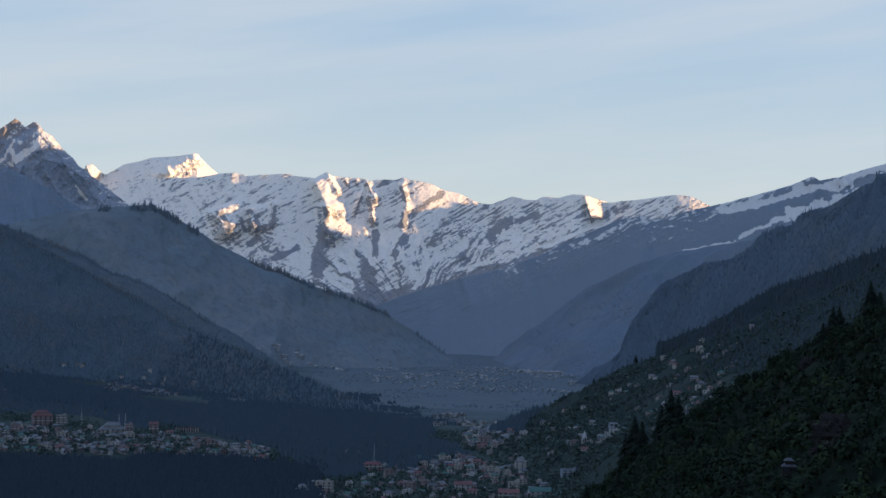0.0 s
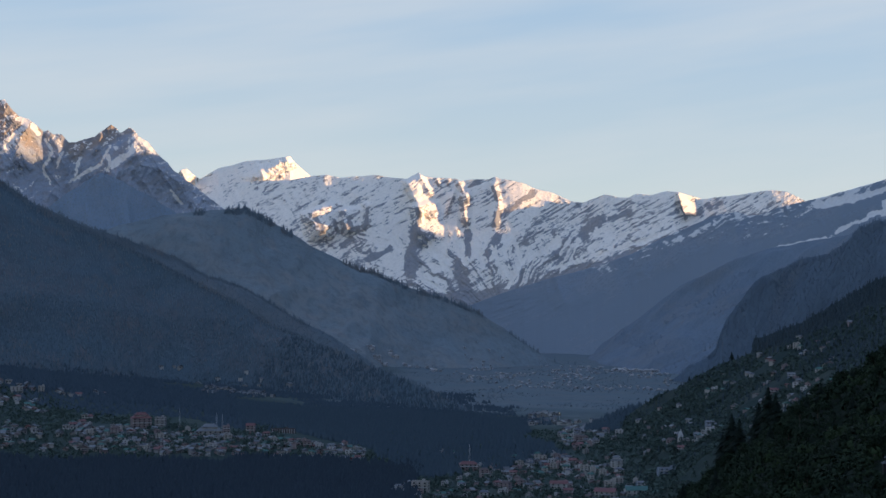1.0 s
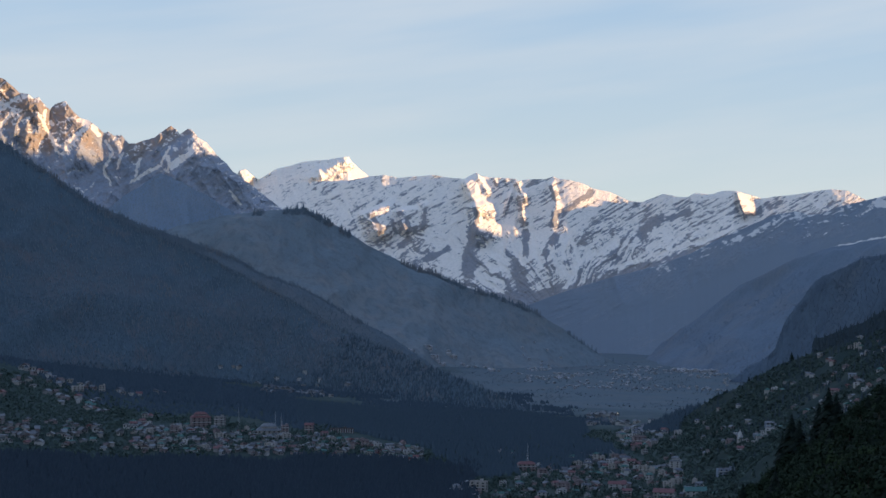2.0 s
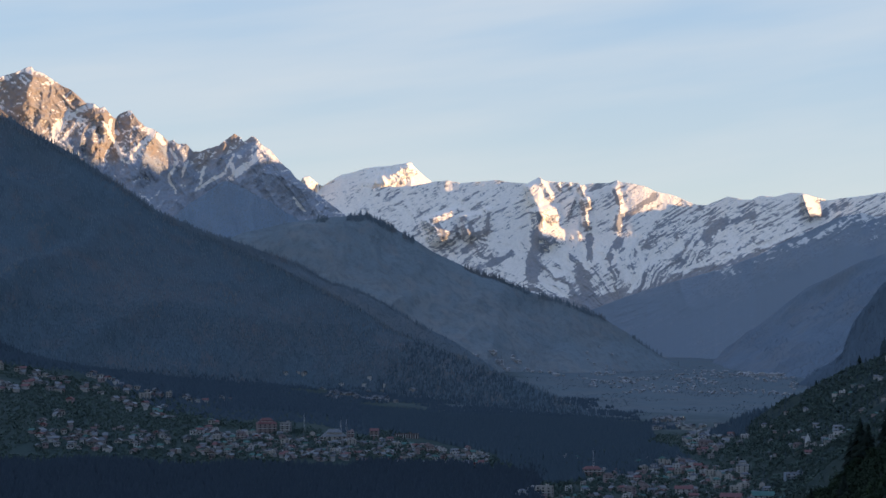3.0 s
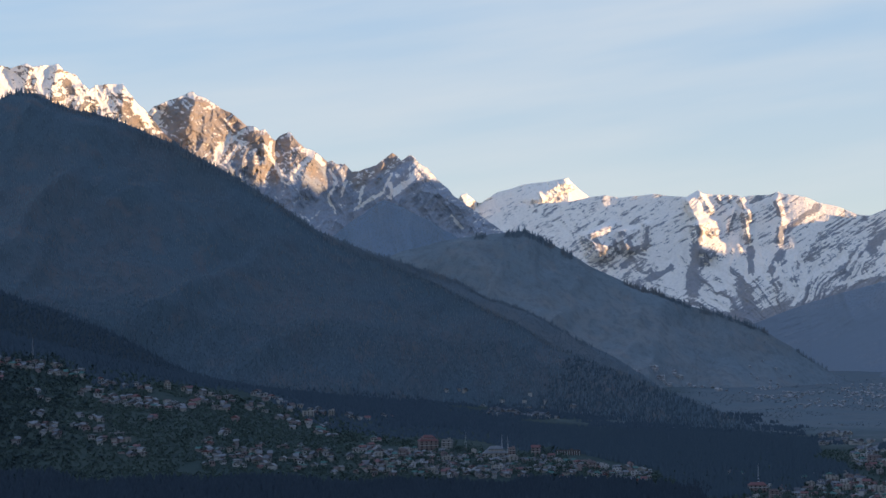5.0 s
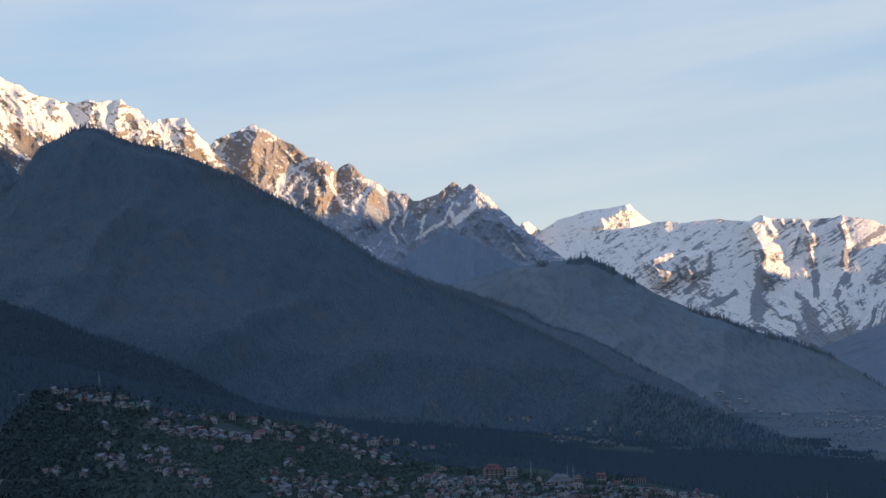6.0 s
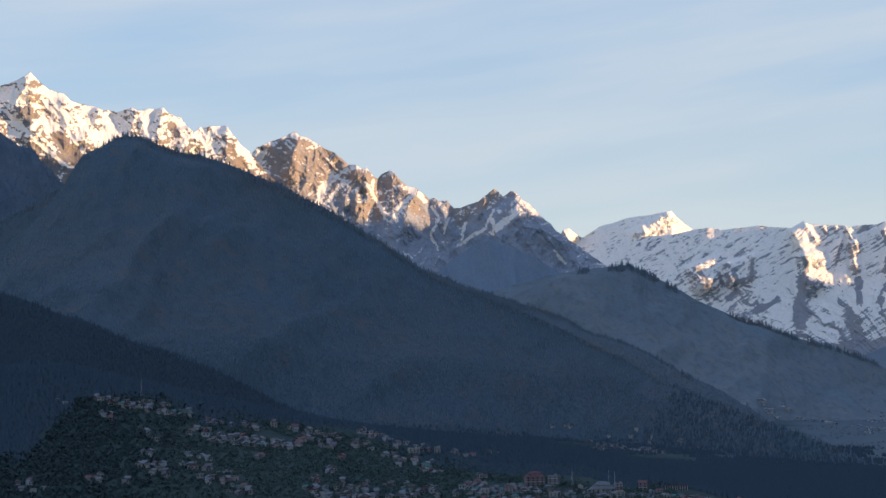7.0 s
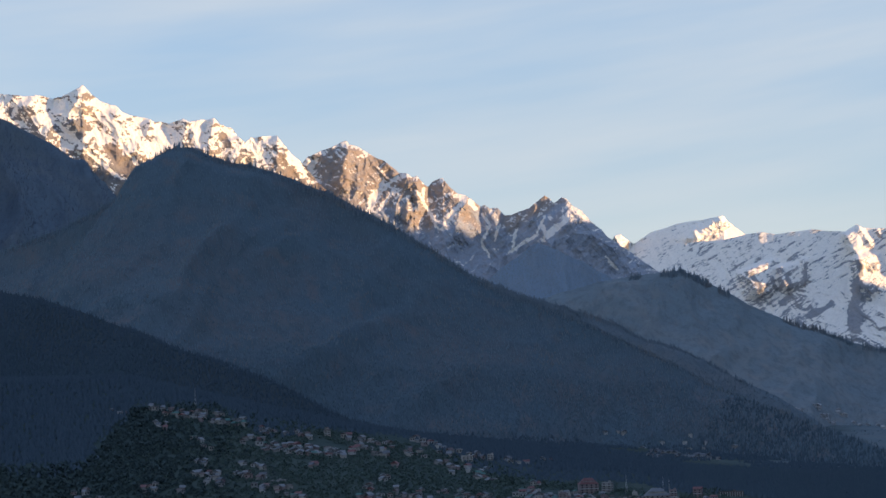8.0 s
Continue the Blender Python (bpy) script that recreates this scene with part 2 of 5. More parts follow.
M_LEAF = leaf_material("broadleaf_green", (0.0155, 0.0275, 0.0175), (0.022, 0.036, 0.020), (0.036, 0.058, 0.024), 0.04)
M_WALNUT = leaf_material("walnut_green", (0.043, 0.066, 0.069), (0.055, 0.081, 0.081))
M_ORCHARD = leaf_material("orchard_green", (0.064, 0.097, 0.090), (0.086, 0.122, 0.106))


def valley_material(name):
    """Dark terraces near the town; farther up the valley the colour turns pale blue in place of haze."""
    m, nt, b = material(name, 0.95, 0.0, 0.1)
    broad, fine = noise_at(nt, 0.01, 5), noise_at(nt, 0.09, 6)
    geo = nt.nodes.new("ShaderNodeNewGeometry")
    pos = nt.nodes.new("ShaderNodeSeparateXYZ")
    nt.links.new(geo.outputs["Position"], pos.inputs["Vector"])
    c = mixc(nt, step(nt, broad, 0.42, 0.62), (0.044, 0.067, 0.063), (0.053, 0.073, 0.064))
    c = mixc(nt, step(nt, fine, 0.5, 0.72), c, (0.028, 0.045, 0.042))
    # far tints: haze over the fields, put into the base colour
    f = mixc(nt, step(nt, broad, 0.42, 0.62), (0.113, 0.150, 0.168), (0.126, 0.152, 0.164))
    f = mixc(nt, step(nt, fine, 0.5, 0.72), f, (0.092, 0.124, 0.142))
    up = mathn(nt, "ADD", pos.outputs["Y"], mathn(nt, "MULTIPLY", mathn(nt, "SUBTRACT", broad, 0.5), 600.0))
    haze_side = step(nt, mathn(nt, "ADD", pos.outputs["X"], mathn(nt, "MULTIPLY", mathn(nt, "SUBTRACT", broad, 0.5), 200.0)), -330, -180)
    nt.links.new(mixc(nt, mathn(nt, "MULTIPLY", step(nt, up, 1600, 2050), haze_side), c, f), b.inputs["Base Color"])
    bump(nt, b, fine, 0.6, 0.7)
    return m


M_HILLTREE = leaf_material("hillside_green", (0.048, 0.073, 0.068), (0.066, 0.095, 0.08))
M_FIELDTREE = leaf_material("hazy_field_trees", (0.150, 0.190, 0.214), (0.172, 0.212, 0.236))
M_MEADOW = ground_material("terraced_meadow", ((0.032, 0.050, 0.048), (0.041, 0.055, 0.047), (0.027, 0.044, 0.042)), (0.01, 0.09), 0.6)
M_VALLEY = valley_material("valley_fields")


def plain(name, colour, rough=0.85, grain=0.25, spec=0.2, metal=0.0):
    """A painted or bare surface with streaks and stains."""
    m, nt, b = material(name, rough, metal, spec)
    stains = noise_at(nt, 0.35, 5, (1, 1, 0.35))
    fine = noise_at(nt, 3.0, 4)
    c = mixc(nt, mathn(nt, "MULTIPLY", step(nt, stains, 0.45, 0.75), grain * 2), colour, tuple(0.5 * v for v in colour))
    info = nt.nodes.new("ShaderNodeObjectInfo")
    c = mixc(nt, mathn(nt, "MULTIPLY", info.outputs["Random"], grain), c, tuple(min(1.0, 1.25 * v) for v in colour))
    nt.links.new(c, b.inputs["Base Color"])
    bump(nt, b, fine, 0.03, 0.4)
    return m


M_WHITE = plain("whitewash", (0.41, 0.405, 0.40))
M_HUTROOF = plain("weathered_hut_roof", (0.075, 0.085, 0.10), 0.6)
M_SHED = plain("pale_shed", (0.34, 0.345, 0.355))
M_CREAM = plain("cream_plaster", (0.36, 0.34, 0.315))
M_PINK = plain("pink_plaster", (0.28, 0.225, 0.225))
M_GREYW = plain("bare_concrete", (0.27, 0.265, 0.265))
M_BLUEW = plain("blue_plaster", (0.22, 0.26, 0.31))
M_GREENW = plain("pale_green_plaster", (0.25, 0.30, 0.285))
M_BRICK = plain("brown_timber_and_stone", (0.12, 0.10, 0.10))
M_R_GREY = plain("grey_slate_roof", (0.11, 0.12, 0.135), 0.7)
M_R_TIN = plain("pale_tin_roof", (0.135, 0.147, 0.16), 0.5, 0.3, 0.4)
M_R_RED = plain("red_painted_roof", (0.165, 0.078, 0.078), 0.6)
M_R_GREEN = plain("green_painted_roof", (0.055, 0.135, 0.122), 0.6)
M_R_BLUE = plain("blue_painted_roof", (0.10, 0.112, 0.14), 0.6)
M_R_BROWN = plain("rusty_tin_roof", (0.115, 0.09, 0.088), 0.7)
M_PANE = plain("dark_window_glass", (0.03, 0.035, 0.045), 0.15, 0.1, 0.5)
M_BARK = plain("bark", (0.07, 0.055, 0.045), 0.95)
M_STEEL = plain("galvanised_steel", (0.55, 0.55, 0.56), 0.5, 0.2, 0.5, 0.3)
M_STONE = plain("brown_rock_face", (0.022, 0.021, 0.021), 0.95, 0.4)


# ---------------------------------------------------------------- mesh helpers
def mesh_from(name, verts, faces, mat, shade=False):
    """A mesh from vertex and face arrays (all faces with the same corner count)."""
    verts, faces = np.asarray(verts, np.float32), np.asarray(faces, np.int32)
    k = faces.shape[1]
    me = bpy.data.meshes.new(name)
    me.vertices.add(len(verts))
    me.vertices.foreach_set("co", verts.ravel())
    me.loops.add(faces.size)
    me.loops.foreach_set("vertex_index", faces.ravel())
    me.polygons.add(len(faces))
    me.polygons.foreach_set("loop_start", np.arange(0, faces.size, k, dtype=np.int32))
    me.update(calc_edges=True)
    if shade:
        me.polygons.foreach_set("use_smooth", np.ones(len(faces), bool))
    me.materials.append(mat)
    me.validate()
    return me


def grid_faces(n, m):
    i = np.arange(n * m).reshape(n, m)
    return np.stack([i[:-1, :-1], i[1:, :-1], i[1:, 1:], i[:-1, 1:]], -1).reshape(-1, 4)


def resample(nodes, n, blur):
    """n stations evenly along a crest; the plan is rounded off, the heights keep their corners."""
    p = np.array(nodes, float)
    s = np.concatenate([[0], np.cumsum(np.hypot(*np.diff(p[:, :2], axis=0).T))])
    q = np.linspace(0, s[-1], n)
    out = np.stack([np.interp(q, s, p[:, k]) for k in range(3)], 1)
    w = max(1, int(blur * n / s[-1]))
    kern = np.hanning(2 * w + 3)[1:-1]
    kern /= kern.sum()
    for k in (0, 1):
        out[:, k] = np.convolve(np.pad(out[:, k], w, mode="reflect", reflect_type="odd"), kern, "valid")
    return q, out


def mountain(name, nodes, mat, label, slope=0.8, base=-15.0, n_s=400, n_w=120, curve=1.15, crest_noise=3.0, spur=0.12,
             spur_len=180.0, rough=6.0, seed=1, blur=120.0):
    """A ridge: its crest runs through the nodes, its near flank falls to the valley in spurs and gullies, its back drops away."""
    q, c = resample(nodes, n_s, blur)
    c[:, 2] += crest_noise * fbm(q / 45.0, q * 0 + seed, 5, seed, 0.6)
    wide = max(3, int(250.0 * n_s / q[-1]))
    kern = np.hanning(2 * wide + 3)[1:-1]
    kern /= kern.sum()
    tang = np.gradient(c[:, :2], axis=0)
    tang = np.stack([np.convolve(np.pad(tang[:, k], wide, mode="edge"), kern, "valid") for k in (0, 1)], 1)
    tang /= np.hypot(*tang.T)[:, None]
    nrm = np.stack([tang[:, 1], -tang[:, 0]], 1)
    if (nrm * -c[:, :2]).sum() < 0:
        nrm = -nrm
    high = np.maximum(c[:, 2] - base, 4.0)
    far = np.convolve(np.pad(high, wide, mode="edge"), kern, "valid") / slope
    v = np.linspace(0, 1, n_w) ** 1.15
    S, V = np.meshgrid(q, v, indexing="ij")
    H, F = high[:, None], far[:, None]
    off = F * V
    warp = 45.0 * fbm(S / 160.0, off / 160.0, 4, seed + 3)
    along = S + 0.25 * off + warp
    env = smooth(0.0, 0.08, V) * (1 - smooth(0.75, 1.0, V))
    soft = np.convolve(np.pad(high, wide, mode="edge"), kern, "valid")
    fade = 0.75 * smooth(0.0, 0.35, V)
    z = base + (H * (1 - fade) + np.minimum(soft[:, None], H * 1.15) * fade) * (1 - V) ** curve
    relief = gullies(along, off, spur_len, 4, seed + 5)
    z = z + env * H * spur * 2.0 * (relief - 0.5)
    push = env * spur * F * 0.5 * (gullies(along, off, spur_len, 2, seed + 5) - 0.5)
    z = z + env * rough * fbm(S / 60.0, off / 60.0, 5, seed + 9, 0.58)
    z = np.minimum(z, c[:, None, 2] - 0.14 * off)
    x = c[:, None, 0] + nrm[:, None, 0] * (off + push)
    y = c[:, None, 1] + nrm[:, None, 1] * (off + push)
    front = np.stack([x, y, z], -1)
    n_b = 10
    vb = np.linspace(1, 0, n_b, endpoint=False)[None, :]
    offb = -0.7 * F * vb
    zb = base + H * (1 - vb) ** 1.1
    back = np.stack([c[:, None, 0] + nrm[:, None, 0] * offb, c[:, None, 1] + nrm[:, None, 1] * offb, zb], -1)
    P = np.concatenate([back, front], 1)
    ob = new(name, mesh_from(name, P.reshape(-1, 3), grid_faces(n_s, n_b + n_w), mat, True))
    # outward faces
    me = ob.data
    if me.polygons[len(me.polygons) // 2].normal.z < 0:
        me.flip_normals()
    tagged(ob, label, "mountain")
    return ob, front


def even(count, k):
    """Evenly spread numbers from 0 to 1 for two directions, slightly jittered."""
    i = np.arange(count)
    u = (0.5 + 0.137 * k + i * 0.7548776662466927) % 1.0
    w = (0.5 + 0.291 * k + i * 0.5698402909980532) % 1.0
    jit = 0.35 / math.sqrt(max(count, 1))
    return np.clip(u + rng.normal(0, jit, count), 0, 0.9999), np.clip(w + rng.normal(0, jit, count), 0, 0.9999)


def stroke(U, W, a0, e0, a1, e1, R):
    """Way along a line between two bearings and elevations (0 to 1), and the distance from it, positive on its right."""
    u0, w0, u1, w1 = R * radians(a0), R * math.tan(radians(e0)), R * radians(a1), R * math.tan(radians(e1))
    L = math.hypot(u1 - u0, w1 - w0)
    du, dw = (u1 - u0) / L, (w1 - w0) / L
    return ((U - u0) * du + (W - w0) * dw) / L, (W - w0) * du - (U - u0) * dw


def blurred(F, ni, nj):
    """A running mean over a grid, ni and nj steps to either side."""
    for axis, k in ((0, ni), (1, nj)):
        G = np.concatenate([np.repeat(np.take(F, [0], axis), k + 1, axis), F, np.repeat(np.take(F, [-1], axis), k, axis)], axis)
        C = np.cumsum(G, axis)
        F = (np.take(C, range(2 * k + 1, C.shape[axis]), axis) - np.take(C, range(0, C.shape[axis] - 2 * k - 1), axis)) / (2 * k + 1)
    return F


def craggy(U, W, sizes, steep, shear, seed):
    """Ridges and gullies that cross and branch, metres of relief; each size leans the other way."""
    wu, ww = U + 16 * fbm(U / 70, W / 70, 3, seed), W + 16 * fbm(U / 70, W / 70, 3, seed + 1)
    total = 0.0 * U
    for k, size in enumerate(sizes):
        lean = shear if k % 2 == 0 else -0.7 * shear
        n = 1 - np.abs(2 * vnoise((wu + lean * ww) / size, ww / (1.8 * size), seed + 5 * k) - 1)
        total = total + steep * size * (n - 0.5)
    return total


def alpine(name, crest, mat, label, near, far, foot, run, n_a, n_w, seed, sizes, steep, shear, dip, layer, ribs, cover, chutes=(), bare=(), jag=2.0, deep=1.0, base=60.0, bed=(110.0, 14.0), away=((0, 0), (1, 0)), fan=None, blotch=0.2, gather=0.0, calm=None):
    """A snow mountain seen from the valley: its crest is given by bearing and elevation from the viewpoint, its distance runs
    from near to far, its face falls to the elevation foot. ribs: line, height, width to the left and right; chutes: lines of
    snow with their width; bare: lines of rock; cover(az, el) is the lie of the snow, gather how much lies in the hollows; away: bearings where the range
    stands back; fan: bearing, elevation of the place where the gullies of the lower face meet, their number, and the top of them; calm: degrees below the crest where the slope turns smooth."""
    c = np.array(crest, float)
    a = np.linspace(c[0, 0], c[-1, 0], n_a)
    e = np.interp(a, c[:, 0], c[:, 1])
    R0 = (near + far) / 2
    rad_a = np.interp(a, [c[0, 0], c[-1, 0]], [near, far]) + np.interp(a, *zip(*away))
    u = np.radians(a) * R0
    e = e + np.degrees(jag * (0.7 * fbm(u / 26.0, u * 0 + seed, 4, seed, 0.6) + 0.5 * ridged(u / 11.0, u * 0 + seed, 2, seed + 2) - 0.25) / R0)
    low = np.minimum(foot, e - 0.4)
    V = np.linspace(0, 1, n_w) ** 1.08
    EL = e[:, None] * (1 - V) + low[:, None] * V
    AZ = np.repeat(a[:, None], n_w, 1)
    U, W = np.radians(AZ) * R0, R0 * np.tan(np.radians(EL))
    edge = fbm(U / 24.0, W / 24.0, 3, seed + 15) + 0.6 * fbm(U / 8.0, W / 8.0, 3, seed + 16)
    th = radians(dip)
    along, across = U * math.cos(th) + W * math.sin(th), W * math.cos(th) - U * math.sin(th)
    bend = 9.0 * fbm(U / 120.0, W / 120.0, 3, seed + 30)
    beds = fbm(along / bed[0], (across + bend) / bed[1], 4, seed + 31, 0.6)
    thin = fbm(along * 3 / bed[0], (across + bend) * 3 / bed[1], 3, seed + 32, 0.55)
    strong = 0.35 + 0.9 * smooth(0.35, 0.7, vnoise(U / 150.0, W / 70.0, seed + 33))
    beds, thin = beds * strong, thin * strong
    out = craggy(U, W, sizes, steep, shear, seed + 3) + 0.4 * layer * bed[1] * (beds + 0.4 * thin)
    if calm:
        # woods smooth the slope some way below the crest
        out = out * (0.15 + 0.85 * smooth(calm[1], calm[0], e[:, None] - EL))
    for a0, e0, a1, e1, amp, wl, wr in ribs:
        t, p = stroke(U, W, a0, e0, a1, e1, R0)
        p = p + 0.30 * min(wl, wr, 30) * edge
        blade = np.maximum(0, np.where(p > 0, 1 - p / wr, 1 + p / wl))
        out = out + amp * blade * smooth(-0.06, 0.10, t) * (1 - smooth(0.65, 1.08, t + 0.10 * edge))
    white = 0.0 * U
    for a0, e0, a1, e1, wide in chutes:
        t, p = stroke(U, W, a0, e0, a1, e1, R0)
        lane = np.maximum(0, 1.3 - np.abs(p + 0.8 * wide * edge + 0.7 * wide * beds) / wide) * smooth(-0.12, 0.05, t) * (1 - smooth(0.9, 1.12, t))
        white = np.maximum(white, lane)
        out = out - deep * 0.35 * wide * np.minimum(lane, 1)
    for a0, e0, a1, e1, wide in bare:
        t, p = stroke(U, W, a0, e0, a1, e1, R0)
        white = white - 0.9 * smooth(0.0, 0.5, 1.2 - np.abs(p + 0.7 * wide * edge) / wide) * smooth(-0.15, 0.1, t) * (1 - smooth(0.85, 1.15, t))
    if fan:
        du, dw = U - R0 * radians(fan[0]), W - R0 * math.tan(radians(fan[1]))
        turn, reach = np.arctan2(du, np.maximum(dw, 4.0)), np.hypot(du, dw)
        turn = turn + 0.10 * fbm(U / 60.0, W / 60.0, 3, seed + 41)
        spurs = ridged(turn * fan[2], reach / 130.0 + 0 * turn, 3, seed + 42, 0.6) - 0.45
        lower = 1 - smooth(fan[3] - 0.7, fan[3] + 0.2, EL)
        out = out + 14.0 * spurs * lower
        white = white - 0.75 * spurs * lower
    rho = rad_a[:, None] - run * (W[:, :1] - W) - out
    Z = EYE + rho * np.tan(np.radians(EL))
    P = np.stack([rho * np.sin(np.radians(AZ)), rho * np.cos(np.radians(AZ)), Z], -1)
    n = np.cross(np.gradient(P, axis=0), np.gradient(P, axis=1))
    flat = np.abs(n[..., 2]) / (np.linalg.norm(n, axis=-1) + 1e-9)
    flat = flat - flat.mean()
    snow = 0.5 + cover(AZ, EL) + 0.9 * flat + white + layer * (0.6 * beds + 0.45 * thin) + 0.20 * edge + blotch * fbm(U / 13.0, W / 7.5, 4, seed + 44, 0.6)
    if gather:
        hollow = sum(np.clip(blurred(out, k, k) - out, -5.0, 5.0) / (1.0 + 0.35 * k) for k in (2, 5))
        snow = snow + gather * hollow
    # the foot below the face, and the back behind the crest
    rows, sides = [], []
    for down, go in ((0.5, 0.5), (1.0, 1.1)):
        z = Z[:, -1] * (1 - down) + base * down
        r2 = rho[:, -1] - go * (Z[:, -1] - base)
        rows.append(np.stack([r2 * np.sin(np.radians(a)), r2 * np.cos(np.radians(a)), z], -1))
    for down, go in ((1.0, 0.9), (0.5, 0.4), (0.12, 0.08)):
        z = Z[:, 0] * (1 - down) + base * down
        r2 = rho[:, 0] + go * (Z[:, 0] - base)
        sides.append(np.stack([r2 * np.sin(np.radians(a)), r2 * np.cos(np.radians(a)), z], -1))
    G = np.concatenate([np.stack(sides, 1), P, np.stack(rows, 1)], 1)
    S = np.concatenate([np.full((n_a, 3), 0.6), snow, np.full((n_a, 2), 0.1)], 1)
    ob = new(name, mesh_from(name, G.reshape(-1, 3), grid_faces(n_a, n_w + 5), mat, True))
    ob.data.attributes.new("snow", "FLOAT", "POINT").data.foreach_set("value", np.clip(S, -1, 2).astype(np.float32).ravel())
    if ob.data.polygons[len(ob.data.polygons) // 2].normal.z < 0:
        ob.data.flip_normals()
    return tagged(ob, label, "mountain")


def scatter(P, count, keep, rng):
    """Places spread evenly by area over a flank grid; keep(x, y, z, v) says which stay. They come in random order."""
    n, m = P.shape[:2]
    a = np.linalg.norm(np.cross(P[1:, :-1] - P[:-1, :-1], P[:-1, 1:] - P[:-1, :-1]), axis=-1)
    u, w = even(count, len(P) % 7)
    rows = np.cumsum(a.sum(1)) / a.sum()
    i = np.searchsorted(rows, u)
    part_i = (u - np.concatenate([[0], rows])[i]) / (a.sum(1)[i] / a.sum())
    cols = np.cumsum(a, 1) / a.sum(1)[:, None]
    j = np.minimum((cols[i] < w[:, None]).sum(1), m - 2)
    part_j = (w - np.where(j > 0, cols[i, j - 1], 0.0)) / (a[i, j] / a.sum(1)[i])
    fi, fj = np.clip(part_i, 0, 1)[:, None], np.clip(part_j, 0, 1)[:, None]
    p = (P[i, j] * (1 - fi) + P[i + 1, j] * fi) * (1 - fj) + (P[i, j + 1] * (1 - fi) + P[i + 1, j + 1] * fi) * fj
    mix = rng.permutation(count)
    p, j = p[mix], j[mix]
    return p[keep(p[:, 0], p[:, 1], p[:, 2], j / (m - 1.0))]


def conifers(name, places, heights, mat, label, rng, sides=4, tiers=2, slim=0.17):
    """A forest of small conifers as one mesh: each tree is a stack of cones."""
    n = len(places)
    ang = np.linspace(0, 2 * np.pi, sides, endpoint=False)
    verts, faces, at = [], [], 0
    turn = rng.random(n) * 6.28
    rad = heights * slim * (0.75 + 0.5 * rng.random(n))
    lean_x, lean_y = rng.normal(0, 0.03, n) * heights, rng.normal(0, 0.03, n) * heights
    for k in range(tiers):
        lo, hi = k / tiers * 0.85, 1.0 if k == tiers - 1 else (k + 1.45) / tiers * 0.85
        r = rad * (1 - 0.8 * lo)
        ring = np.stack([places[:, None, 0] + r[:, None] * np.cos(ang + turn[:, None] + k) + lean_x[:, None] * lo,
                         places[:, None, 1] + r[:, None] * np.sin(ang + turn[:, None] + k) + lean_y[:, None] * lo,
                         places[:, None, 2] + (heights * lo)[:, None] + 0 * ang - 0.3], -1)
        tip = np.stack([places[:, 0] + lean_x * hi, places[:, 1] + lean_y * hi, places[:, 2] + heights * hi], -1)[:, None]
        verts.append(np.concatenate([ring, tip], 1))
    V = np.concatenate(verts, 1)
    per = tiers * (sides + 1)
    f = []
    for k in range(tiers):
        o = k * (sides + 1)
        f += [(o + i, o + (i + 1) % sides, o + sides) for i in range(sides)]
    F = (np.arange(n)[:, None, None] * per + np.array(f)[None]).reshape(-1, 3)
    ob = new(name, mesh_from(name, V.reshape(-1, 3), F, mat, True))
    return tagged(ob, label, "forest", kind="stuff")


# ---------------------------------------------------------------- valley ground
def ground_z(x, y):
    """Height of the valley floor: hillside under the viewer, river flat, town terrace, fan that rises to the west."""
    x, y = np.asarray(x, float), np.asarray(y, float)
    r = np.hypot(x, y)
    front = smooth(-200.0, 200.0, y)
    base = np.interp(r, [0, 4, 60, 160, 300, 500, 700, 1100, 1200, 1380, 1450, 1520, 1800, 2500, 3300, 5000],
                     [123.4, 123.3, 106, 78, 46, 18, 0, -8, -5, -2, 9, 11, 16, 18, 30, 40])
    k = np.clip(1 + (r - 1400) / 250.0, 0.15, 2.3) * (1 - 0.35 * smooth(1690, 1850, r))
    left = np.clip(-x, 0, 1400)
    fan = 8.4e-5 * left ** 2 * k * smooth(300, 1000, r)
    z = base + np.minimum(fan, 125) * front
    z = z + (1 - front) * smooth(10, 600, r) * 110
    z = z + smooth(80, 500, r) * 1.8 * fbm(x / 70.0, y / 70.0, 4, 77)
    return z


az = np.radians(np.concatenate([np.linspace(-180, -40, 60, endpoint=False), np.linspace(-40, 20, 240, endpoint=False), np.linspace(20, 180, 70)]))
rr = np.concatenate([np.linspace(0.0, 900, 45, endpoint=False), np.linspace(900, 2200, 130, endpoint=False), np.linspace(2200, 5200, 60)])
AZ, RR = np.meshgrid(az, rr, indexing="ij")
GX, GY = RR * np.sin(AZ), RR * np.cos(AZ)
G = np.stack([GX, GY, ground_z(GX, GY)], -1)
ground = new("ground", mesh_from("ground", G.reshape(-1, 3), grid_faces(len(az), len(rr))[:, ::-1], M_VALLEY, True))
if ground.data.polygons[1000].normal.z < 0:
    ground.data.flip_normals()
tagged(ground, "dark green valley floor with meadows and terraces", "ground", kind="structure")

# ---------------------------------------------------------------- mountains
rng = np.random.default_rng(5)
def far_cover(az, el):
    """Full snow high up on the left, half bare on the lower face and along the beds to the right, none at the foot."""
    base = np.interp(el, [0.6, 1.2, 2.0, 2.8, 3.6, 4.6], [-0.20, 0.08, 0.15, 0.25, 0.28, 0.22])
    right = smooth(-0.6, 1.2, az)
    base = base - 0.10 * (1 - smooth(-7.0, -4.5, az)) * smooth(2.4, 3.4, el)
    foot = np.interp(az, [-6, -2, -0.5, 1.2, 3, 5, 6, 8], [0.4, 0.7, 0.9, 1.5, 2.0, 2.7, 3.2, 3.3])
    return base - 0.13 * right * (1 - smooth(3.7, 4.1, el)) - 0.8 * (1 - smooth(-0.15, 0.25, el - foot))


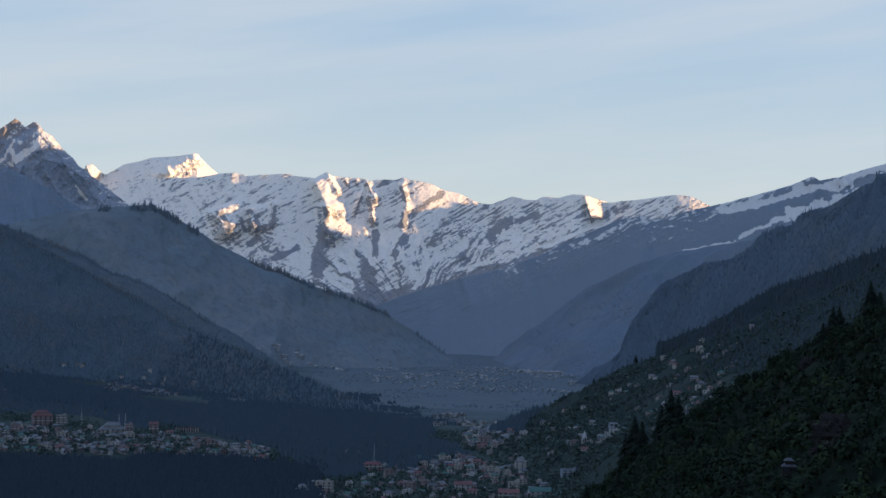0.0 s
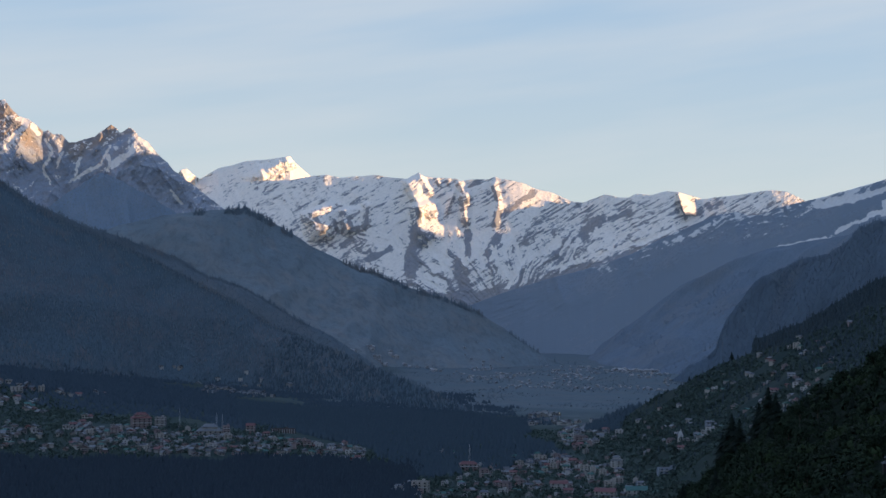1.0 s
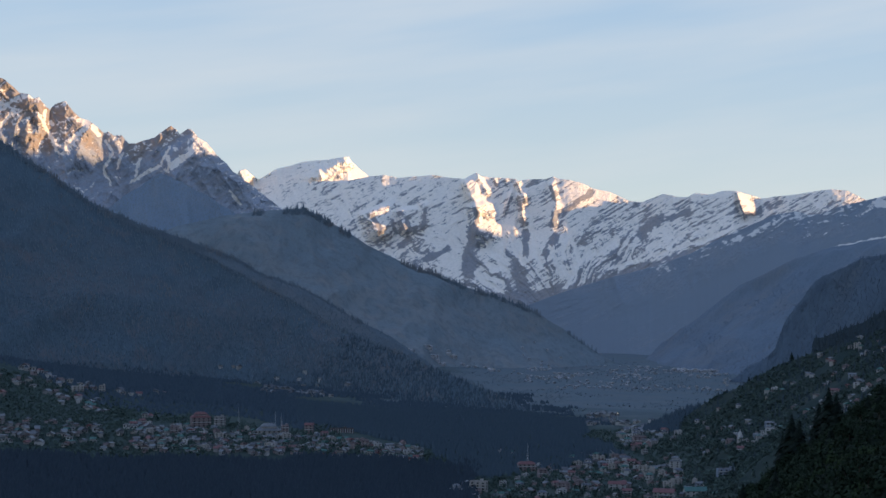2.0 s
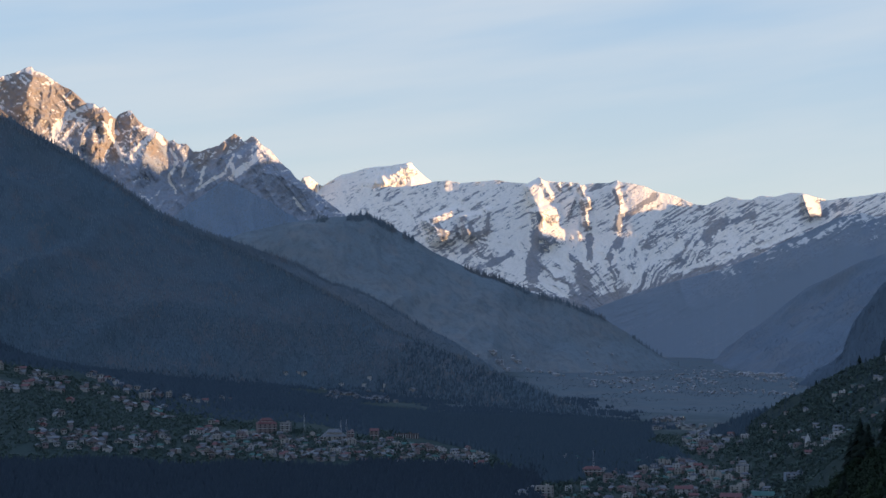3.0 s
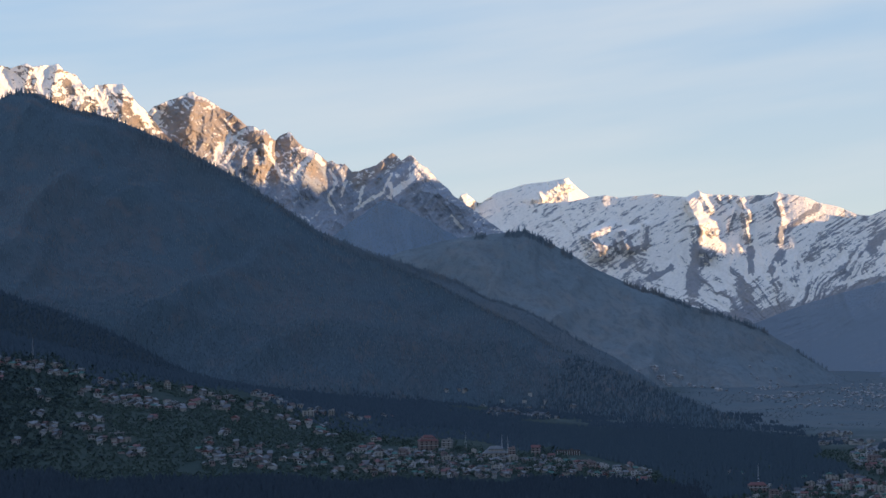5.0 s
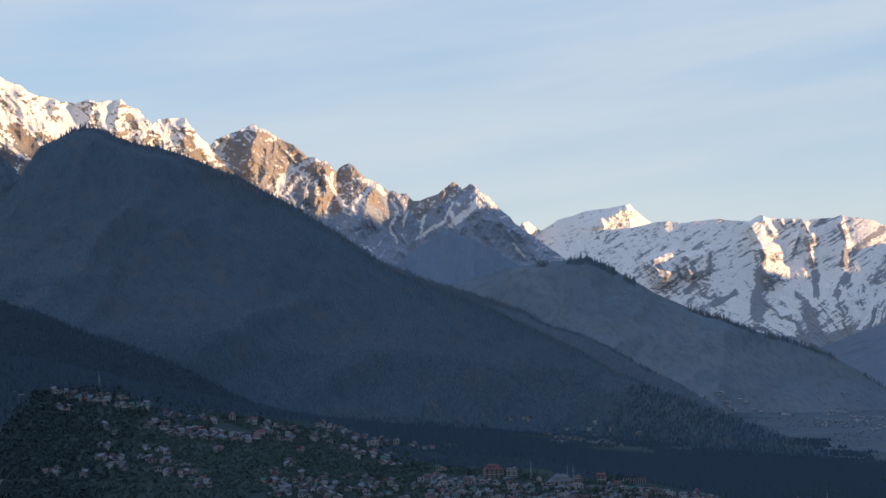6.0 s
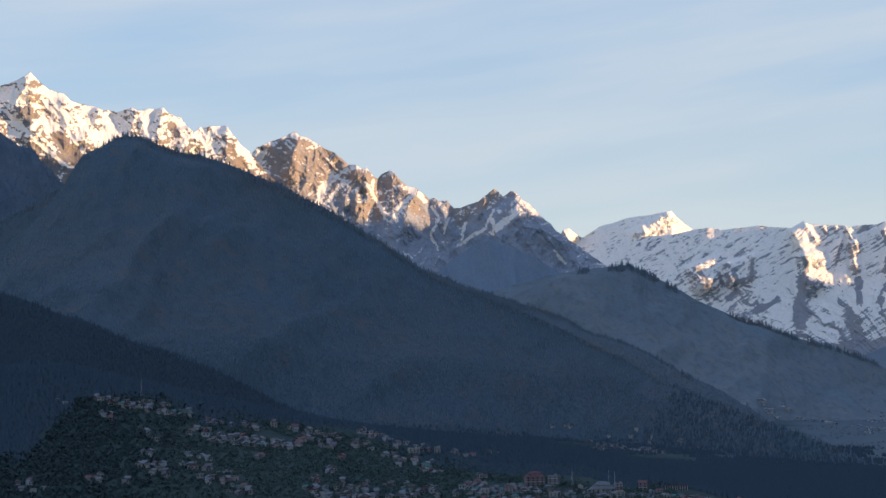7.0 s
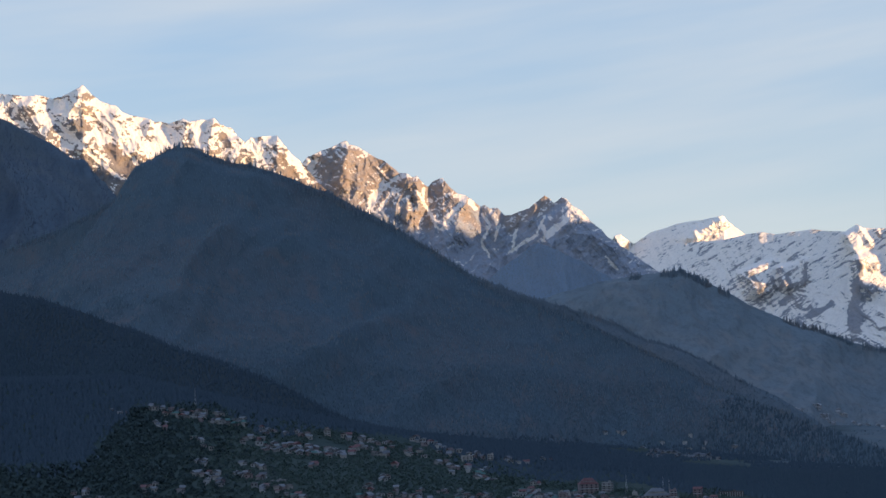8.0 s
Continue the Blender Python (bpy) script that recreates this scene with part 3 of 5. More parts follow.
def west_cover(az, el):
    return np.interp(el, [6.8, 7.6, 8.4, 9.2], [-0.42, -0.08, 0.11, 0.21]) + 0.10 * smooth(-31, -26, az)


def twin_cover(az, el):
    """Sparse snow that thins out towards the twin peaks and below the shade line."""
    return np.interp(az, [-23, -20, -17, -14, -11], [-0.24, -0.30, -0.31, -0.36, -0.28]) + np.interp(el, [3.5, 5.0, 5.8, 8.0], [-0.30, -0.10, 0.0, 0.05])


def right_cover(az, el):
    crest = np.interp(az, [3, 4.3, 6, 7.1, 8.7, 10.4, 12.4, 14, 17], [1.8, 2.6, 3.4, 3.4, 3.8, 4.2, 4.85, 5.0, 5.9])
    return -0.50 + 0.44 * smooth(0.75, 0.0, crest - el) - 0.4 * smooth(0.8, 1.3, crest - el) + 0.12 * smooth(9.0, 10.5, az) * smooth(0.6, 0.2, crest - el)


alpine("snow_mountain", [(-12.8, 4.13), (-12.19, 4.52), (-12.05, 4.82), (-11.84, 4.86), (-11.65, 4.69), (-11.4, 4.52), (-10.78, 4.9), (-10.34, 5.0), (-9.88, 5.15), (-9.05, 5.23), (-8.37, 5.34), (-8.26, 5.19), (-7.99, 4.94), (-7.6, 4.63), (-7.02, 4.32)],
       M_SNOW_FAR, "snow pyramid behind the far range, one face in the sun", 4860, 4880, 3.9, 0.9, 420, 70, 101, (60, 26, 11), 0.06, 0.4, 26, 0.6,
       [(-8.37, 5.34, -9.92, 4.38, 45, 45, 42), (-12.07, 4.84, -11.8, 4.29, 75, 12, 90), (-9.39, 4.9, -9.22, 4.48, 18, 8, 10)], lambda az, el: 0.30 + 0 * az, chutes=[(-8.37, 5.34, -9.9, 4.4, 15)], jag=1.0, deep=0.2, bed=(90.0, 8.0))
far_range = alpine("snow_mountain", [(-12.42, 4.09), (-11.42, 4.23), (-10.49, 4.4), (-9.34, 4.5), (-8.37, 4.53), (-7.64, 4.68), (-7.12, 4.72), (-6.68, 4.64), (-6.06, 4.7), (-5.48, 4.73), (-4.9, 4.67), (-4.4, 4.61), (-4.21, 4.72), (-4.0, 4.83), (-3.83, 4.7), (-3.02, 4.65), (-2.68, 4.63), (-2.55, 4.55), (-2.3, 4.62), (-1.65, 4.62), (-1.36, 4.71), (-1.15, 4.63), (-0.51, 4.53), (-0.02, 4.31), (0.55, 4.19), (1.22, 3.89), (1.63, 3.85), (2.35, 4.12), (2.85, 4.02), (3.16, 4.01), (3.42, 4.14), (3.9, 4.09), (4.38, 4.22), (4.81, 4.2), (5.21, 4.07), (5.63, 3.95), (6.62, 4.07), (7.94, 4.25), (8.43, 4.18), (9.07, 3.85), (10.74, 3.37)],
       M_SNOW_FAR, "snow-covered far range with tilted dark rock beds and ribs", 4715, 4715, 0.1, 0.9, 1080, 215, 111, (150, 70, 34, 16, 8), 0.085, 0.55, 31, 1.0,
       [(-4.39, 4.61, -3.84, 3.2, 50, 14, 50), (-4.2, 3.75, -3.92, 2.35, 58, 14, 78), (-3.94, 4.79, -3.53, 3.95, 18, 12, 14), (-3.37, 4.66, -3.24, 4.33, 10, 8, 8), (-3.02, 4.63, -2.91, 4.36, 10, 8, 8), (-2.66, 4.57, -2.23, 3.74, 26, 12, 18), (-2.53, 4.13, -2.37, 2.98, 30, 12, 24), (-2.76, 4.21, -3.05, 3.41, 13, 8, 9), (-1.44, 4.52, -1.24, 3.73, 18, 10, 13), (-1.24, 3.85, -1.47, 2.97, 20, 10, 20), (-7.70, 3.52, -7.34, 2.5, 72, 30, 92), (-6.55, 3.6, -6.45, 2.65, 44, 14, 56), (-5.81, 3.81, -5.84, 2.7, 26, 10, 22), (4.79, 4.19, 5.11, 3.2, 38, 6, 60)],
       far_cover,
       chutes=[(-2.16, 3.23, -1.82, 1.69, 6), (-0.9, 3.12, -0.53, 1.93, 5), (-0.53, 1.93, -0.92, 0.94, 7), (0.15, 2.73, -0.65, 1.55, 5), (-3.61, 2.41, -2.78, 1.47, 10), (-4.0, 1.42, -3.01, 0.74, 5), (-1.48, 2.36, -1.11, 1.4, 6), (-2.81, 2.75, -2.58, 1.99, 6), (3.96, 2.68, 0.78, 1.66, 6), (5.43, 3.32, 3.59, 2.5, 5), (0.79, 2.53, -0.25, 1.97, 12), (-4.3, 4.3, -3.95, 3.7, 16), (4.98, 4.15, 5.25, 3.5, 15)],
       bare=[(-4.11, 2.86, -4.27, 1.32, 17), (-5.73, 1.85, -4.88, 2.27, 9), (-6.65, 2.35, -6.18, 2.58, 8), (-2.33, 2.85, -2.28, 1.98, 10), (-2.78, 1.8, -2.25, 0.64, 16), (-1.28, 2.74, -1.67, 1.98, 10), (2.3, 3.37, 1.55, 2.71, 14), (3.23, 3.54, 2.49, 3.27, 8), (-7.5, 3.35, -7.2, 2.75, 7), (-6.85, 3.2, -6.7, 2.75, 6), (-6.35, 3.35, -6.3, 2.75, 7), (-5.72, 3.6, -5.78, 2.9, 5), (-4.05, 3.65, -3.95, 3.1, 9), (-1.3, 3.5, -1.4, 3.0, 9), (-0.1, 4.2, -1.1, 3.4, 9)], away=((-12.4, 110), (-8.2, 28), (-4.6, 0), (-0.9, 0), (0.8, 30), (4.7, -40), (5.6, 15), (10.7, 40)), fan=(-0.9, -0.4, 7.0, 3.2), bed=(46.0, 5.0), gather=0.05)
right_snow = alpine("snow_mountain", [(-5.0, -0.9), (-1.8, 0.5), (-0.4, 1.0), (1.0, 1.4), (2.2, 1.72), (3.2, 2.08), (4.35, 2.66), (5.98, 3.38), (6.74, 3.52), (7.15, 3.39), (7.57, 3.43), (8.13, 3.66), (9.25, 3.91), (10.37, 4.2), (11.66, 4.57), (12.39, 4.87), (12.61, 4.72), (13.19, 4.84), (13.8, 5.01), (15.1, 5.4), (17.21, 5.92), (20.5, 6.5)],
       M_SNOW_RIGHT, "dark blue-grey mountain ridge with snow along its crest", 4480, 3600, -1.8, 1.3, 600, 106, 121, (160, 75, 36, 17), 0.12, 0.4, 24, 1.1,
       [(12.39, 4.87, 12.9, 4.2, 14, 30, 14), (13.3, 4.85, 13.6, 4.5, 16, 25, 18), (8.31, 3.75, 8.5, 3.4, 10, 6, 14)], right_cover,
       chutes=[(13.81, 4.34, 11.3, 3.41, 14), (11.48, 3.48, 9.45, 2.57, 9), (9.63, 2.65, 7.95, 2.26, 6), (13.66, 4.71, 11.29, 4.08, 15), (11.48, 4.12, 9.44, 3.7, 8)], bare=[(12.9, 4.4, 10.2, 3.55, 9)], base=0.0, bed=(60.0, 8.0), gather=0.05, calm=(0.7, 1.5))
west_peaks = alpine("snow_mountain", [(-36.43, 9.08), (-34.32, 9.6), (-32.9, 10.0), (-31.81, 9.9), (-31.45, 9.94), (-30.99, 9.82), (-30.68, 9.88), (-30.38, 10.02), (-30.07, 10.19), (-29.96, 10.3), (-29.83, 10.16), (-29.61, 9.94), (-29.33, 9.74), (-28.87, 9.61), (-28.64, 9.39), (-28.31, 9.26), (-27.84, 9.19), (-27.56, 9.06), (-27.09, 9.01), (-26.62, 9.18), (-26.43, 9.08), (-25.9, 9.12), (-25.58, 9.18), (-25.39, 8.97), (-25.01, 8.84), (-24.77, 8.55), (-24.54, 8.35), (-24.35, 8.5), (-23.87, 8.53), (-23.45, 8.59), (-23.28, 8.3), (-23.02, 7.95), (-22.73, 7.7), (-22.26, 7.15), (-21.69, 6.56)],
       M_SNOW_WEST, "jagged snowy brown peaks lit by the low sun", 3960, 4150, 6.2, 0.85, 820, 150, 131, (120, 58, 28, 14, 7), 0.26, 0.6, 34, 0.45,
       [(-29.96, 10.19, -30.57, 8.75, 32, 45, 38), (-30.44, 9.18, -28.66, 6.95, 26, 40, 25), (-28.87, 9.52, -27.84, 7.33, 32, 60, 30), (-27.82, 9.13, -27.19, 8.12, 20, 30, 20), (-26.51, 9.12, -26.72, 8.22, 22, 30, 30), (-25.56, 9.12, -25.84, 7.89, 26, 20, 30), (-24.77, 8.57, -24.4, 7.58, 32, 50, 20), (-23.43, 8.55, -22.8, 7.11, 28, 50, 22), (-31.81, 9.75, -30.72, 8.28, 20, 30, 22)], west_cover,
       chutes=[(-30.9, 9.67, -30.07, 9.26, 14), (-23.02, 7.88, -22.61, 7.15, 12), (-29.06, 8.96, -28.04, 7.36, 5), (-30.72, 8.94, -28.79, 7.18, 5), (-27.19, 8.91, -27.47, 8.21, 14), (-26.24, 8.97, -26.06, 8.22, 10), (-24.54, 8.25, -23.97, 7.92, 8), (-28.46, 8.87, -27.67, 7.74, 5)],
       bare=[(-30.3, 9.3, -29.9, 8.7, 14), (-29.2, 8.3, -28.3, 7.2, 14), (-25.3, 8.7, -25.1, 8.2, 10)], jag=4.0, bed=(50.0, 8.0), blotch=0.75, gather=0.10)
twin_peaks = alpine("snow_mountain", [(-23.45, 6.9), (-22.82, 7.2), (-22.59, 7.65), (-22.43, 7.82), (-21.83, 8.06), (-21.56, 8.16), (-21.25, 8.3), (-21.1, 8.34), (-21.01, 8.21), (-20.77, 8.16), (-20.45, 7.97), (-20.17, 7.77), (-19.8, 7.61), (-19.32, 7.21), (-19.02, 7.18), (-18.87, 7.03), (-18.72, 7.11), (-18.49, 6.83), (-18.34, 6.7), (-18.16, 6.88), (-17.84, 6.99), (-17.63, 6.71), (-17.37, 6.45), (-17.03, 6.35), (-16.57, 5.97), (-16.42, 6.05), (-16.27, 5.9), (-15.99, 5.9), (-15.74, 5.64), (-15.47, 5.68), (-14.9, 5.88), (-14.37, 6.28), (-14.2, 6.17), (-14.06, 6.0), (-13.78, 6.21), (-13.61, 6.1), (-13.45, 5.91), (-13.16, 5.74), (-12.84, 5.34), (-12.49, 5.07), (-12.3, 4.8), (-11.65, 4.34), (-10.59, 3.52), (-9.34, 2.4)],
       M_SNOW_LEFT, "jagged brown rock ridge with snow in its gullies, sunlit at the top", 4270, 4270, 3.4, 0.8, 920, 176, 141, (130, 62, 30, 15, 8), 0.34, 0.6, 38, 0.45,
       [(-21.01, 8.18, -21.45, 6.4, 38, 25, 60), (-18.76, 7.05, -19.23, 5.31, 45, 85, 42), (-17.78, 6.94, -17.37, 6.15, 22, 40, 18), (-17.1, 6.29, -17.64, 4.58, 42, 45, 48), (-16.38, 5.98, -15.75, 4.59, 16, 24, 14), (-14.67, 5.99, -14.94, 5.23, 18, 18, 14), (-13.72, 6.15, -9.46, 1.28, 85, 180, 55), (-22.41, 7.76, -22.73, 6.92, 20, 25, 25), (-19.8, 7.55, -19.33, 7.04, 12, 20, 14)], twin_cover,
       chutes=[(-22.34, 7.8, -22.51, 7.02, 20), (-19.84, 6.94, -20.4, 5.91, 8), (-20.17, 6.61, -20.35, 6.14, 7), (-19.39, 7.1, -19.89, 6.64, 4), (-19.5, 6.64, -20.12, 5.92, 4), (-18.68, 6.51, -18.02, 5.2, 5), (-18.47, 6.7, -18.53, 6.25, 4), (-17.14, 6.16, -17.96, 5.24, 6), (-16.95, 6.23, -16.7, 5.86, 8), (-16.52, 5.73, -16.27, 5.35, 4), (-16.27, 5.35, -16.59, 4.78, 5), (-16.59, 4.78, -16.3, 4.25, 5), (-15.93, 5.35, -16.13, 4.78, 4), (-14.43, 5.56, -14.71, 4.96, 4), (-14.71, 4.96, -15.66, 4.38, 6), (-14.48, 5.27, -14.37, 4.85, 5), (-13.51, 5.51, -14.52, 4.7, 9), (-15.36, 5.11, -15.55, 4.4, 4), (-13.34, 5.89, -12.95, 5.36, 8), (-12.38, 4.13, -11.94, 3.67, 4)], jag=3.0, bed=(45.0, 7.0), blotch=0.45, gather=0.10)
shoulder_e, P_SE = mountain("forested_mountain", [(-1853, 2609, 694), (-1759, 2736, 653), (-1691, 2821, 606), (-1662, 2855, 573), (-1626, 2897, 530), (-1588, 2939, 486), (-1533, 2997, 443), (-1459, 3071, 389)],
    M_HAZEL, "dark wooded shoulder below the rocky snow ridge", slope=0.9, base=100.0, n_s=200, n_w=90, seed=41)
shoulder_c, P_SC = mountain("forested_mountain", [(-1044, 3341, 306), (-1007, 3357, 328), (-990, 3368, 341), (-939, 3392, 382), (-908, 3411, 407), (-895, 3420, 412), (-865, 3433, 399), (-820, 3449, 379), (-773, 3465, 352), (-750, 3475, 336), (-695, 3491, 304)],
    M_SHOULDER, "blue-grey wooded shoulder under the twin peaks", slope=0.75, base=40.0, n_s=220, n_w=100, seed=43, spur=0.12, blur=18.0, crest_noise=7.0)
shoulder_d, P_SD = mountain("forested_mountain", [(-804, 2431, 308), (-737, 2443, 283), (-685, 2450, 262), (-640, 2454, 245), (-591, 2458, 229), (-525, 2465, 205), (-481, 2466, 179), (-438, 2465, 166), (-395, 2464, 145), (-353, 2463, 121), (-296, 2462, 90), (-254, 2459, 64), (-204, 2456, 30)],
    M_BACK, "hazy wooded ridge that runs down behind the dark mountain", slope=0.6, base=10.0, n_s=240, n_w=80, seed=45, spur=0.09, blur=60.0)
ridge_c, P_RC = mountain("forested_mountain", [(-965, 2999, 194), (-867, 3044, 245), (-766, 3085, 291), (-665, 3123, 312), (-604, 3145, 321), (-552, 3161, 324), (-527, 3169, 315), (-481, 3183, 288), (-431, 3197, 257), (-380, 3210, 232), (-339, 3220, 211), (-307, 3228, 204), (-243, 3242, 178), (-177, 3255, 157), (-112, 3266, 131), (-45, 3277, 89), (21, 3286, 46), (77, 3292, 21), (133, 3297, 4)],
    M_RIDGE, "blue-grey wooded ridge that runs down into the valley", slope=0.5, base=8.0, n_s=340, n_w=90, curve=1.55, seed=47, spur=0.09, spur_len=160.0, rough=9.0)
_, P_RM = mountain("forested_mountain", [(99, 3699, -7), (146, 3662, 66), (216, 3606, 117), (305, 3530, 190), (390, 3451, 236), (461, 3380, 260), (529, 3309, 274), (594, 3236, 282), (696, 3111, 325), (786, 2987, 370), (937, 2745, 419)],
    M_HAZED_SIDE, "hazy blue-grey valley side under the snow", slope=0.55, base=8.0, n_s=240, n_w=80, curve=1.5, seed=53, spur=0.1, spur_len=170.0, rough=9.0)
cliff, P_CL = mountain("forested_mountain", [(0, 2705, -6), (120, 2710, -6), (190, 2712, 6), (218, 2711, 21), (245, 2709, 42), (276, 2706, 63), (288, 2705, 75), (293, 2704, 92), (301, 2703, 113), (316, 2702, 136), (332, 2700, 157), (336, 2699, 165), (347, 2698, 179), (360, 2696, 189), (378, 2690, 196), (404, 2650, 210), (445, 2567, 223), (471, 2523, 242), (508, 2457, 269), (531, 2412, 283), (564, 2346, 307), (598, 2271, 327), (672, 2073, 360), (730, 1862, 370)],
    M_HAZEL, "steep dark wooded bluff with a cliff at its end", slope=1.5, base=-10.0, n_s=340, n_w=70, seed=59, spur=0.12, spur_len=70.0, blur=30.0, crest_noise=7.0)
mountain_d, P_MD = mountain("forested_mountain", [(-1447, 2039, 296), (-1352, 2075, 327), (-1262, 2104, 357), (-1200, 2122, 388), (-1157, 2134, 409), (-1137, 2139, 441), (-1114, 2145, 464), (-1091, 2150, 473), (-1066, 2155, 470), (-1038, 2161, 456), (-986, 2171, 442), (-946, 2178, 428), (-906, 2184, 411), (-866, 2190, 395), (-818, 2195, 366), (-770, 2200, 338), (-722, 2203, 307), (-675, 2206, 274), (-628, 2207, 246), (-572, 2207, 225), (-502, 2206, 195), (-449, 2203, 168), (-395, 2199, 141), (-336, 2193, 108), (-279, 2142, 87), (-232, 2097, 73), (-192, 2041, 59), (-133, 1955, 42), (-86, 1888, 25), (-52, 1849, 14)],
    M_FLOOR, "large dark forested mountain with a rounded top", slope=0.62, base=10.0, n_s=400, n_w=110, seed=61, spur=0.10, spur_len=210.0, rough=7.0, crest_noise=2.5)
foot_f, P_FF = mountain("forested_hill", [(-1186, 1672, 266), (-1109, 1701, 251), (-1035, 1726, 233), (-985, 1735, 216), (-932, 1723, 196), (-884, 1749, 173), (-835, 1773, 155), (-784, 1795, 131), (-733, 1817, 99), (-681, 1837, 75), (-639, 1852, 66), (-583, 1871, 61)],
    M_FOOT, "low dark foothill covered with conifers", slope=0.55, base=20.0, n_s=240, n_w=80, seed=67, spur=0.08)
forest_5, P_F5 = mountain("forested_hill", [(40, 1862, -6), (120, 1863, 2), (190, 1864, 30), (226, 1863, 62), (238, 1861, 72), (240, 1860, 101), (246, 1854, 102), (258, 1841, 108), (285, 1814, 119), (306, 1793, 133), (316, 1782, 140), (331, 1762, 151), (357, 1722, 168), (378, 1690, 177), (399, 1658, 186), (425, 1614, 199), (471, 1530, 223), (527, 1404, 248)],
    M_STAND, "hillside with a dense dark stand of conifers", slope=1.1, base=-10.0, n_s=320, n_w=80, seed=71, spur=0.06, blur=10.0)
hill_6, P_H6 = mountain("village_hill", [(48, 1749, 0), (70, 1731, 12), (87, 1716, 24), (103, 1702, 31), (124, 1682, 45), (145, 1663, 57), (175, 1633, 76), (194, 1613, 85), (208, 1597, 91), (245, 1556, 108), (306, 1478, 140), (366, 1390, 173), (457, 1217, 211)],
    M_MEADOW, "green hillside with scattered houses and trees", slope=0.5, base=-12.0, n_s=260, n_w=110, seed=73, spur=0.07, spur_len=120.0, rough=4.0)
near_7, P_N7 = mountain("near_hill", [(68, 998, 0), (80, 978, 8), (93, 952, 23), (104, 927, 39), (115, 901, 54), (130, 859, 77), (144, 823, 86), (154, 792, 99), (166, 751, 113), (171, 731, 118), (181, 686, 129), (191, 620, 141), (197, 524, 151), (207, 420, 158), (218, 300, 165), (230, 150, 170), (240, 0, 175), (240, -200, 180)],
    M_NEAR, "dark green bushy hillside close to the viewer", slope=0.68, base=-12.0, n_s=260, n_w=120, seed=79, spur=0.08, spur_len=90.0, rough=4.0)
# the western valley wall, out of sight to the side, behind which the sun goes down
mountain("valley_wall", [(1900, 5600, 520), (1900, 4900, 560), (1900, 4700, 565), (1900, 4630, 570), (1900, 4540, 625), (1900, 4450, 760), (1900, 4300, 830), (1900, 4075, 846), (1900, 3800, 930), (1890, 3566, 1030), (1870, 3300, 1140), (1850, 2900, 1200), (1750, 2400, 1060), (1640, 1600, 920), (1600, 800, 900), (1600, 0, 900), (1600, -1000, 900), (1500, -2000, 860)],
    M_FLOOR, "high forested ridge that shades the valley", slope=1.6, base=0.0, n_s=260, n_w=60, seed=83, crest_noise=15.0)

# ---------------------------------------------------------------- forests
def every(x, y, z, v):
    return np.ones(len(x), bool)


def woods(name, P, count, mat, label, lo, hi, keep=every, sides=4, tiers=2, slim=0.17):
    p = scatter(P, count, keep, rng)
    h = lo + (hi - lo) * rng.random(len(p)) ** 1.5
    return conifers(name, p, h, mat, label, rng, sides, tiers, slim)


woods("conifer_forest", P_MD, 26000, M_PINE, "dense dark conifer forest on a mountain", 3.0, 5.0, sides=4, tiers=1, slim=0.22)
# darker needles low on the slope imitate thinner haze
woods("conifer_forest", P_MD, 36000, M_PINE_FOOT, "conifers on the foot of a mountain, darkened for thinner haze", 3.0, 5.0, lambda x, y, z, v: v + 0.25 * fbm(x / 120.0, z / 60.0, 3, 99) + 0.4 * smooth(-800, -250, x) > 0.66, sides=4, tiers=1, slim=0.24)
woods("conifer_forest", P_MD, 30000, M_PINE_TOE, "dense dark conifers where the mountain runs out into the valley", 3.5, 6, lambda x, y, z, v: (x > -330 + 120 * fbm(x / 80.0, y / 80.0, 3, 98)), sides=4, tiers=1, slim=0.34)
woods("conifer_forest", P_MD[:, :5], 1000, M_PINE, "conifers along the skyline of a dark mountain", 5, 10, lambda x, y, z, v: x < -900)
# paler needles towards the far end imitate thicker haze
woods("conifer_forest", P_MD, 14000, M_PINE_BACK, "conifers on the far shoulder of a dark mountain, paled for haze", 3.0, 5.0, lambda x, y, z, v: (x > -760 + 150 * fbm(x / 120.0, z / 60.0, 3, 97)) & (v < 0.6), sides=4, tiers=1, slim=0.2)
woods("conifer_forest", P_MD[:, :5], 2600, M_PINE_BACK, "conifers along the falling skyline of a mountain, paled for haze", 4, 9, lambda x, y, z, v: x >= -900)
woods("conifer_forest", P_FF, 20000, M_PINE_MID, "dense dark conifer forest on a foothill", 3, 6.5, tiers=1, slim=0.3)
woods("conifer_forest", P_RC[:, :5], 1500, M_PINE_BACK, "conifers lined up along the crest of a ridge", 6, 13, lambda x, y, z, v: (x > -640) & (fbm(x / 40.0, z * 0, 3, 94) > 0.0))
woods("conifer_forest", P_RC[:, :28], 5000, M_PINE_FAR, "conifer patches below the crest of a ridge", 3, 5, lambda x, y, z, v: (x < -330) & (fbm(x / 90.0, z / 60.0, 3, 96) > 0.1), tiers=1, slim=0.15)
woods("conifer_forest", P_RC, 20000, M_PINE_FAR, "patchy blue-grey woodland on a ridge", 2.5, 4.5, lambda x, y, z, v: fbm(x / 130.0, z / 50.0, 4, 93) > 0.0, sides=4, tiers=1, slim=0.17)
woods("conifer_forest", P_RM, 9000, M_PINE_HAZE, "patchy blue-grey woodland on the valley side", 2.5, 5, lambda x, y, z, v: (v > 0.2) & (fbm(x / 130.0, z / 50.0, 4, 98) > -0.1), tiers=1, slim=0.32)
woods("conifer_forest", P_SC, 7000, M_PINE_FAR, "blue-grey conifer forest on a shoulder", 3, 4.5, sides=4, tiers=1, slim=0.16)
